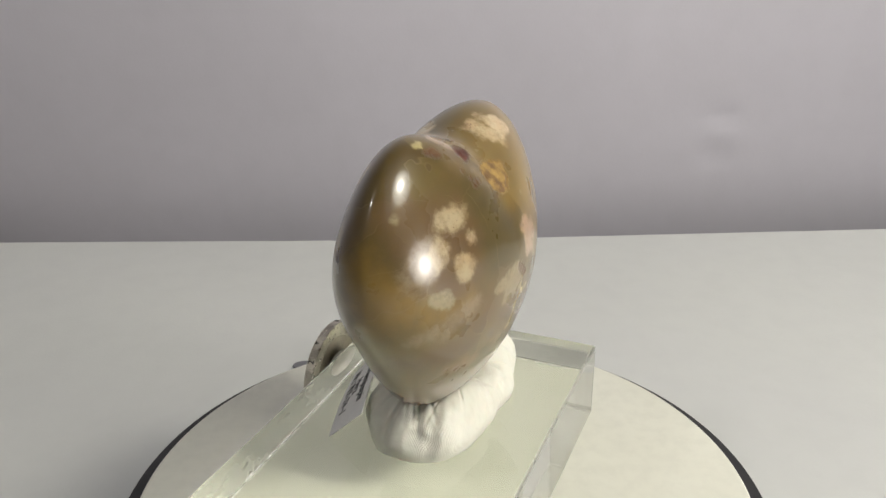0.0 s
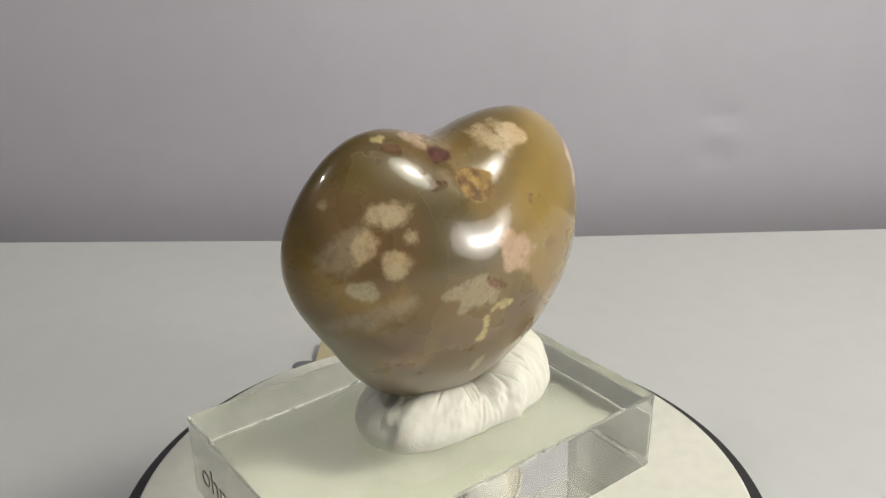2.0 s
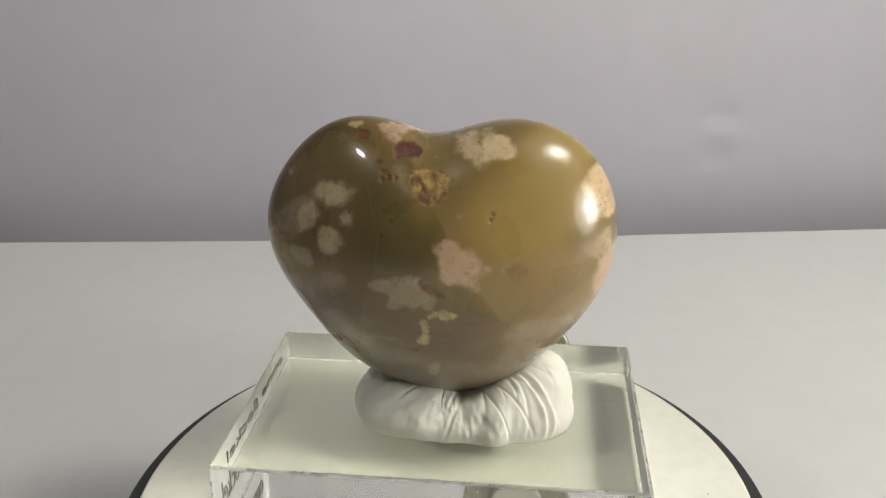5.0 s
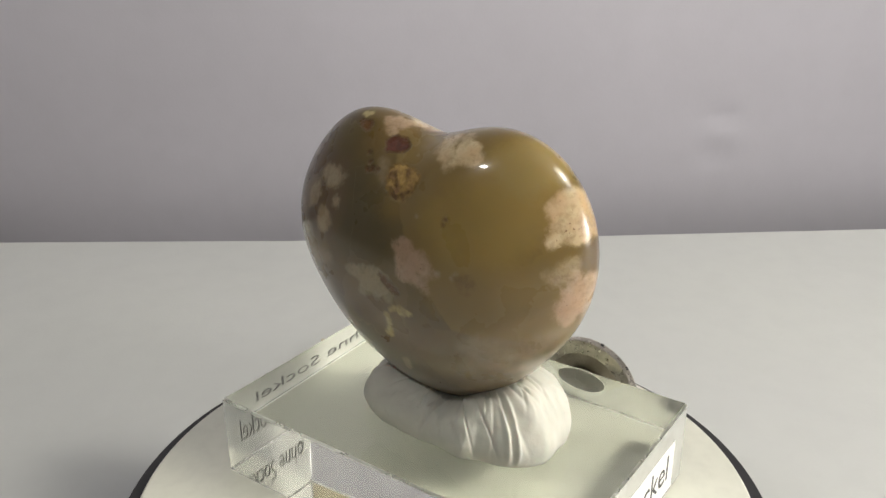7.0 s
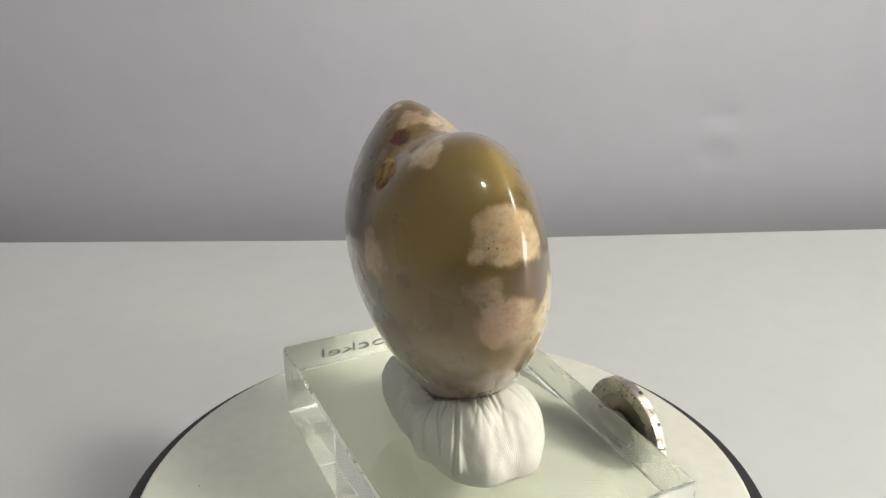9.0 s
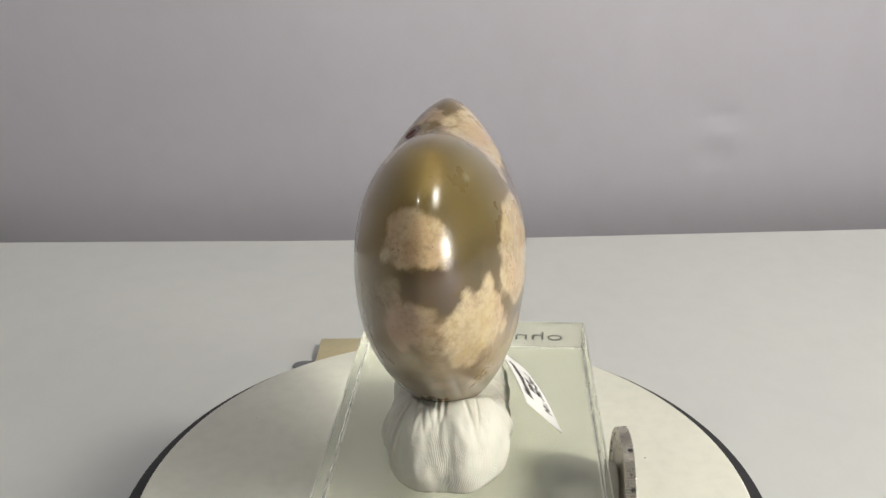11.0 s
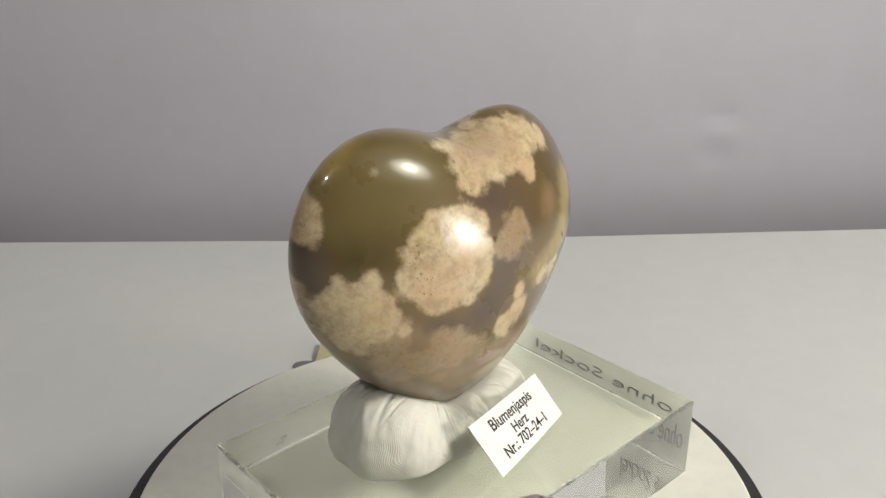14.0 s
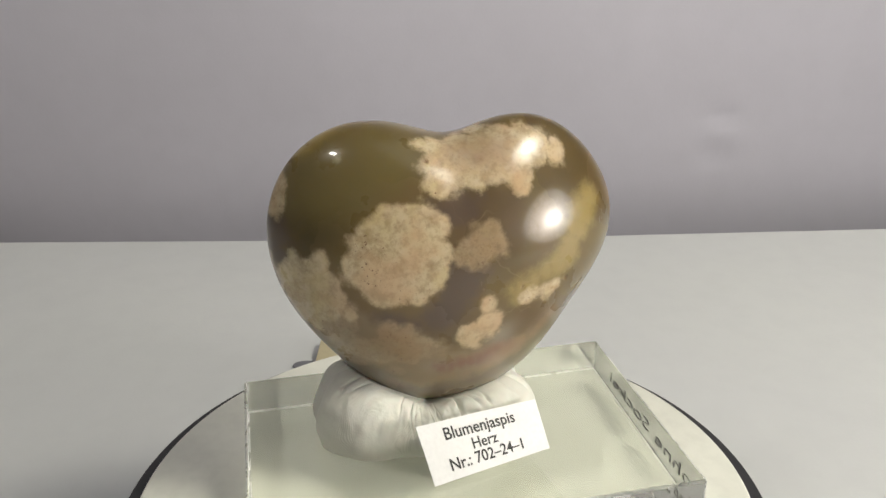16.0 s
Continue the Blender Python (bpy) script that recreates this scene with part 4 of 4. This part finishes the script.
def turntable():
    t = tagged(new("turntable"), "small round turntable with a white top on a black base", "turntable")
    r = 72.2 * MM
    z = PLATTER_TOP - 2.9 * MM
    part("base", lathe([(0, 0.002), (0.064, 0.002), (0.0675, 0.004), (r - 0.001, z - 0.004), (r, z - 0.001), (r - 0.0006, z), (0.03, z), (0, z)]), M_BLACK, t, "black plastic base")
    for a in (30, 150, 270):
        bm = lathe([(0, 0), (0.007, 0), (0.008, 0.001), (0.008, 0.003), (0, 0.003)], 24)
        bmesh.ops.translate(bm, verts=bm.verts[:], vec=(0.052 * math.cos(radians(a)), 0.052 * math.sin(radians(a)), 0))
        part("foot", bm, M_BLACK, t)
    r = 67.8 * MM
    return part("platter", lathe([(0, -0.0027), (r - 0.001, -0.0027), (r, -0.0018), (r, -0.0006), (r - 0.0005, -0.0001), (r - 0.0014, 0), (0.02, 0), (0, 0)], 192),
                M_PLATTER, t, "white plastic turning top")


# The block's plan on the platter, in metres: long axis at BLOCK_TURN.
BLOCK = Matrix.Translation((-5.23 * MM, 1.03 * MM, 0)) @ Matrix.Rotation(1.1676, 4, "Z")
BL, BW, BH = 86.4 * MM, 57.0 * MM, 19.4 * MM


def acrylic_block():
    b = tagged(new("acrylic_block"), "clear rectangular acrylic block with lettered stickers on its ends", "display block")
    bm = box(-BL / 2, BL / 2, -BW / 2, BW / 2, 0.00015, BH, 0.0005, 2)
    bm.transform(BLOCK)
    body = part("body", bm, M_ACRYLIC, b, smooth=False)
    # light passes through the clear body
    body.visible_shadow = False
    body.data.materials.append(M_FROST)
    body.data.materials.append(M_SIDE)
    body.data.materials.append(M_END)
    axes = [BLOCK.to_3x3() @ Vector(a) for a in ((1, 0, 0), (0, 1, 0), (0, 0, 1))]
    for f in body.data.polygons:
        facing = [abs(f.normal.dot(a)) > 0.99 for a in axes]
        f.material_index = 0 if facing[2] else 3 if facing[0] else 2 if facing[1] else 1
    for side in (-1, 1):
        m = BLOCK @ Matrix.Translation((side * BL / 2, 0, 7.4 * MM)) @ Matrix.Rotation(side * math.pi / 2, 4, "Z") @ Matrix.Rotation(math.pi / 2, 4, "X") @ Matrix.Translation((-0.0022, 0, 0))
        if side < 0:
            # printed straight on the clear end face
            writing("lettering", "ohne Sockel", 0.0415, m @ Matrix.Translation((0, 0.0006, 0)), b, M_FADED, 0.0003, bold=-0.012, tall=1.0)
            continue
        st = box(-0.0243, 0.0243, -0.0060, 0.0060, -0.0001, 0.0001)
        st.transform(m)
        s = part("sticker", st, M_PAPER, b, "opaque white sticker on the end face", smooth=False)
        writing("lettering", "ohne Sockel", 0.0425, m @ Matrix.Translation((0, 0.0006, 0.00012)), s, M_INK, bold=0.0, tall=1.05)
    return b


def heart():
    """A puffed heart: a smooth closed outline, rounded off to both faces."""
    S = 0.159
    a = (0.1975, 0.0098, 0.017, 0.0006, -0.0011, -0.0016, 0.002, -0.0007)
    b = (0.0, -0.0227, -0.0023, 0.019, 0.0015, -0.0026, -0.001, 0.0004)
    psi, lean, T, pw = 1.1483, -0.0233, 0.1048, 1.808
    full = (0.0635, -0.151, 0.0369, -0.0088, -0.0897, -0.0987)
    skew = (-0.0024, -0.0008, 0.004, 0.003, 0.0004, -0.0024)
    steps, rings = 360, 90
    bm = bmesh.new()
    U, N = Vector((math.cos(psi), math.sin(psi), 0)), Vector((math.sin(psi), -math.cos(psi), 0))

    def point(phi, s, side):
        waves = [a[k] * math.cos(k * phi) + b[k] * math.sin(k * phi) for k in range(8)]
        r = sum(waves[:3]) + s * sum(waves[3:])
        t = T * (1 + sum(s ** k * (full[2 * k - 2] * math.cos(k * phi) + full[2 * k - 1] * math.sin(k * phi)) for k in (1, 2, 3)))
        mid = sum(s ** max(0, k - 2) * (skew[2 * k - 2] * math.cos(k * phi) + skew[2 * k - 1] * math.sin(k * phi)) for k in (1, 2, 3))
        u, n, w = r * s * math.cos(phi), side * t * max(0.0, 1 - s ** pw) ** (1 / pw) + mid * s * s, r * s * math.sin(phi)
        n, w = math.cos(lean) * n - math.sin(lean) * w, math.sin(lean) * n + math.cos(lean) * w
        p = (u + -0.0111) * U + (n + 0.001) * N
        return Vector((p.x * S, p.y * S, (w + 0.3805) * S))

    rim = [bm.verts.new(point(2 * math.pi * i / steps, 1.0, 1)) for i in range(steps)]
    for side in (1, -1):
        last = rim
        for k in range(rings - 1, 0, -1):
            q = k / rings
            s = math.sin(q * math.pi / 2)
            ring = [bm.verts.new(point(2 * math.pi * i / steps, s, side)) for i in range(steps)]
            for i in range(steps):
                j = (i + 1) % steps
                bm.faces.new((last[i], last[j], ring[j], ring[i]))
            last = ring
        tip = bm.verts.new(point(0, 0, side))
        for i in range(steps):
            bm.faces.new((last[i], last[(i + 1) % steps], tip))
    bmesh.ops.recalc_face_normals(bm, faces=bm.faces[:])
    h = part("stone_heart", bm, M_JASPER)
    h.data.set_sharp_from_angle(angle=radians(180))
    cloud_fields(h.data)
    crust(h, "ochre", "ochre_crust", M_OCHRE, "rough yellow-brown mineral crust", 0.55)
    crust(h, "red", "red_crust", M_RED, "dark red rough mineral patch", 0.35)
    return tagged(h, "polished flower jasper heart, olive and cream, set in putty", "stone heart")


def crust(h, kind, name, material, label, lift):
    """A rough scab of mineral on the stone: the faces inside one kind of cloud, raised."""
    me = h.data
    depth = me.attributes["cloud_" + kind].data
    bm = bmesh.new()
    made = {}

    def vert(i):
        if i not in made:
            v = me.vertices[i]
            k = max(0.0, min(1.0, depth[i].value / 1.2))
            w = noise.noise(v.co * 900) + 0.6 * noise.noise(v.co * 2100)
            made[i] = bm.verts.new(v.co + v.normal * MM * (lift * k * (0.35 + 0.55 * w) - 0.03))
        return made[i]

    for f in me.polygons:
        d = sum(depth[i].value for i in f.vertices) / len(f.vertices)
        if d + 1.1 * noise.noise(f.center * 380) + 0.6 * noise.noise(f.center * 1300) > 0.25:
            bm.faces.new([vert(i) for i in f.vertices])
    return part(name, bm, material, h, label)


def putty_foot():
    """A pressed lump of putty, longer than wide, creased where it was squeezed."""
    bm = bmesh.new()
    steps, rings = 640, 72
    turn = Matrix.Translation((-0.4 * MM, 5.2 * MM, BH)) @ Matrix.Rotation(1.1675, 4, "Z")
    creases = [(random.uniform(0, 2 * math.pi), random.choice((0.012, 0.02, 0.035, 0.06, 0.09)), random.uniform(0.25, 1.0), random.uniform(-1.4, 1.4)) for _ in range(24)]
    pinches = [(random.uniform(0, 2 * math.pi), random.uniform(0.012, 0.03), random.uniform(0.4, 1.0), random.uniform(-1.5, 1.5)) for _ in range(46)]

    def furrow(lines, phi, s):
        return sum(a * math.exp(-(((phi - p + 0.35 * (s - 0.3) * lean + math.pi) % (2 * math.pi) - math.pi) / w) ** 2) for p, w, a, lean in lines)

    def point(phi, s):
        c, d = math.cos(phi), math.sin(phi)
        bulge = 2.3 if d > 0 else 3.0
        r = 1.0 / (abs(c / (23.8 if c > 0 else 24.8)) ** bulge + abs(d / (12.2 if d > 0 else 13.4)) ** bulge) ** (1 / bulge)
        r *= 1 + 0.10 * noise.noise((c * 1.6, d * 1.6, 3.1)) + 0.05 * noise.noise((c * 3.4, d * 3.4, 5.3 + s * 2))
        high = 8.2 + (7.2 if c > 0 else 2.8) * abs(c) ** 1.6 + 1.0 * noise.noise((c * 1.3, d * 1.3, 7.7))
        if s < 0.6:
            q = s / 0.6 * math.pi / 2
            rr, z = r * (0.60 + 0.41 * math.cos(q) ** 0.95 - 0.05 * max(0.0, 1 - q / 0.3) ** 2), high * math.sin(q) ** 0.85
        else:
            q = (s - 0.6) / 0.4
            rr, z = r * 0.60 * (1 - q), high + (8.2 - high) * q
        cut = furrow(creases, phi, s)
        f = math.sin(min(1.0, s / 0.72) * math.pi) ** 0.8 if s < 0.72 else 0.0
        rr -= 0.5 * cut * f
        z -= 0.3 * cut * f
        fold = furrow(pinches, phi, s) * math.exp(-((s - 0.50) / 0.15) ** 2)
        rr, z = rr - 0.32 * fold, z - 0.32 * fold
        k = (0.9 * noise.noise((c * 3.5, d * 3.5, s * 4)) + 0.5 * noise.noise((c * 6, d * 6, s * 5)) + 0.25 * noise.noise((c * 14, d * 14, s * 11))) * f
        # the sharp double seam where the lump was pinched together
        seam = math.exp(-((phi - 5.70) / 0.022) ** 2) + math.exp(-((phi - 5.78) / 0.018) ** 2) - 0.8 * math.exp(-((phi - 5.74) / 0.02) ** 2)
        k += 0.75 * seam * f
        return turn @ Vector(((rr + k) * c * MM, (rr + k) * d * MM, max(0.02, z) * MM))

    rows = [[bm.verts.new(point(2 * math.pi * i / steps, k / rings)) for i in range(steps)] for k in range(rings)]
    for p, q in zip(rows, rows[1:]):
        for i in range(steps):
            j = (i + 1) % steps
            bm.faces.new((p[i], p[j], q[j], q[i]))
    bm.faces.new(rows[-1])
    bm.faces.new(rows[0][::-1])
    bmesh.ops.recalc_face_normals(bm, faces=bm.faces[:])
    f = part("putty", bm, M_PUTTY)
    f.data.set_sharp_from_angle(angle=radians(180))
    return tagged(f, "white pressed putty with creases and fingerprints on the block", "putty")


def name_card():
    """A paper card leaning on the putty, a little twisted: one end leans further back."""
    c = tagged(new("name_card"), "small white printed card leaning on the putty", "card")
    head0, head1 = Vector((-12.4, 15.4, 28.9)) * MM, Vector((-16.5, -11.4, 27.2)) * MM
    foot0, foot1 = Vector((-20.2, 16.4, 20.3)) * MM, Vector((-23.7, -9.3, 20.2)) * MM
    w, h = (foot1 - foot0).length, (head0 - foot0).length

    def bend(co):
        p, q = co.x / w + 0.5, co.y / h + 0.5
        low, high = foot0.lerp(foot1, p), head0.lerp(head1, p)
        out = (foot1 - foot0).cross(head0.lerp(head1, 0.5) - foot0).normalized()
        return low.lerp(high, q) + out * (co.z + 0.0006 * math.sin(math.pi * p))

    bm = bmesh.new()
    bmesh.ops.create_grid(bm, x_segments=24, y_segments=8, size=0.5)
    geom = bmesh.ops.extrude_face_region(bm, geom=bm.faces[:])
    bmesh.ops.translate(bm, verts=[g for g in geom["geom"] if isinstance(g, bmesh.types.BMVert)], vec=(0, 0, 0.0002))
    bmesh.ops.recalc_face_normals(bm, faces=bm.faces[:])
    for v in bm.verts:
        v.co = bend(Vector((v.co.x * w, v.co.y * h, v.co.z - 0.0002)))
    card = part("card", bm, M_PAPER, c)
    for words, wide, up in (("Blumenjaspis", 0.0152, 0.0030), ("Herz", 0.0054, -0.0002), ("Nr.: 702\u201324\u20131", 0.0159, -0.0031)):
        ink = writing("lettering", words, wide, Matrix.Translation((-0.0006, up, 0.00005)), card, M_INK, bold=0.012, tall=1.18)
        for v in ink.data.vertices:
            v.co = bend(v.co)
    return c


def coin():
    c = tagged(new("coin"), "two-tone metal coin standing on edge against the acrylic block", "coin")
    r, t = 12.88 * MM, 1.1 * MM
    stand = BLOCK @ Matrix.Translation(((0.38 * 159 - 43.2) * MM, BW / 2 + t + 0.0017, r)) @ Matrix.Rotation(-math.pi / 2, 4, "X")
    ring = lathe([(0.0094, -t * 0.72), (r * 0.9, -t * 0.72), (r * 0.915, -t), (r * 0.985, -t), (r, -t * 0.85), (r, t * 0.85), (r * 0.985, t), (r * 0.915, t), (r * 0.9, t * 0.72), (0.0094, t * 0.72), (0.0094, -t * 0.72)], 300)
    for v in ring.verts:
        if abs(v.co.z) < t * 0.9 and math.hypot(v.co.x, v.co.y) > r * 0.99 and round(math.atan2(v.co.y, v.co.x) / (2 * math.pi) * 300) % 2:
            v.co.x *= 0.995
            v.co.y *= 0.995
    ring.transform(stand)
    part("outer_ring", ring, M_SILVER, c, "silvery reeded outer ring", smooth=False)
    core = lathe([(0, -t * 0.66), (0.0092, -t * 0.66), (0.0094, -t * 0.74), (0.0094, t * 0.74), (0.0092, t * 0.66), (0, t * 0.66)], 96)
    core.transform(stand)
    part("core", core, M_BRASS, c, "brassy inner disc with worn relief")
    for i, (word, a) in enumerate((("2", -18), ("*", -40), ("2", -142), ("*", -120), ("*", -75))):
        m = stand @ Matrix.Rotation(radians(a), 4, "Z") @ Matrix.Translation((r + 0.00001, 0, 0)) @ Matrix.Rotation(math.pi / 2, 4, "Y") @ Matrix.Rotation(math.pi / 2, 4, "Z")
        writing("edge_mark", word, 0.0009, m, c, M_INK, 0.0001, "dark incused edge mark")
    return c


def glue_pad():
    """The soft pad that holds the coin to the block."""
    bm = lathe([(0, -0.00006), (0.0060, -0.00006), (0.0063, 0.0002), (0.0063, 0.0014), (0.0060, 0.00168), (0, 0.00168)], 48)
    bm.transform(BLOCK @ Matrix.Translation(((0.38 * 159 - 43.2) * MM, BW / 2, 12.3 * MM)) @ Matrix.Rotation(-math.pi / 2, 4, "X"))
    return tagged(part("glue_pad", bm, M_PAD), "grey round glue pad between coin and block", "glue pad")


def small_things():
    tagged(part("upright", box(-0.432, -0.392, 0.530, 0.545, -0.75, -0.096, 0.003), M_BLACK), "dark narrow upright standing at the wall", "upright")
    y = tagged(part("yellow_pad", box(-0.0455, -0.012, 0.108, 0.1265, 0, 0.004, 0.0006), M_YELLOW), "small pale yellow card pad on the table", "card pad")
    # a low, flattened grey lump beside the yellow pad
    bm = lathe([(0, 0), (0.0042, 0), (0.005, 0.0008), (0.0046, 0.002), (0.002, 0.0026), (0, 0.0026)], 32)
    bmesh.ops.scale(bm, vec=(1.0, 0.6, 0.6), verts=bm.verts[:])
    bmesh.ops.translate(bm, verts=bm.verts[:], vec=(-0.0492, 0.112, 0))
    tagged(part("grey_lump", bm, M_GREY), "small low grey lump on the table", "stub")


def crumbs():
    """Dark specks of dirt on the block and on the platter."""
    made = []
    for x, y, z, r in ((10.5, -3.2, BH / MM, 0.22), (-9.5, -17.0, BH / MM, 0.2), (18.0, 2.5, BH / MM, 0.3), (-48.0, 6.0, 0.0, 0.35), (36.0, -42.0, 0.0, 0.3), (20.0, 55.0, 0.0, 0.25)):
        bm = bmesh.new()
        bmesh.ops.create_icosphere(bm, subdivisions=1, radius=0.55 * r * MM)
        for v in bm.verts:
            v.co *= random.uniform(0.6, 1.2)
            v.co.z *= 0.6
        bmesh.ops.translate(bm, verts=bm.verts[:], vec=(x * MM, y * MM, z * MM + 0.2 * r * MM))
        made.append(tagged(part("speck", bm, M_INK), "tiny dark speck of dirt", "speck", "specks of dirt"))
    return made


def motions(things):
    """The platter turns clockwise, seen from above, at 14.72 degrees a second."""
    def angle(t):
        late = 0.0 if t < 4.2 else min(1.0, (t - 4.2) / 2.1)
        return -14.72 * t + 0.86 * late

    times = [0.0, 0.1, 0.2] + [0.5 * i for i in range(1, 32)] + [15.8, 15.9, 16.0]
    for ob in things:
        walk(ob, [(t, pose(0, 0, PLATTER_TOP, 0, 0, angle(t))) for t in times])


room()
back_wall()
table()
platter = turntable()
turning = [platter, acrylic_block(), putty_foot(), heart(), name_card(), coin(), glue_pad(), *crumbs()]
small_things()
motions(turning)
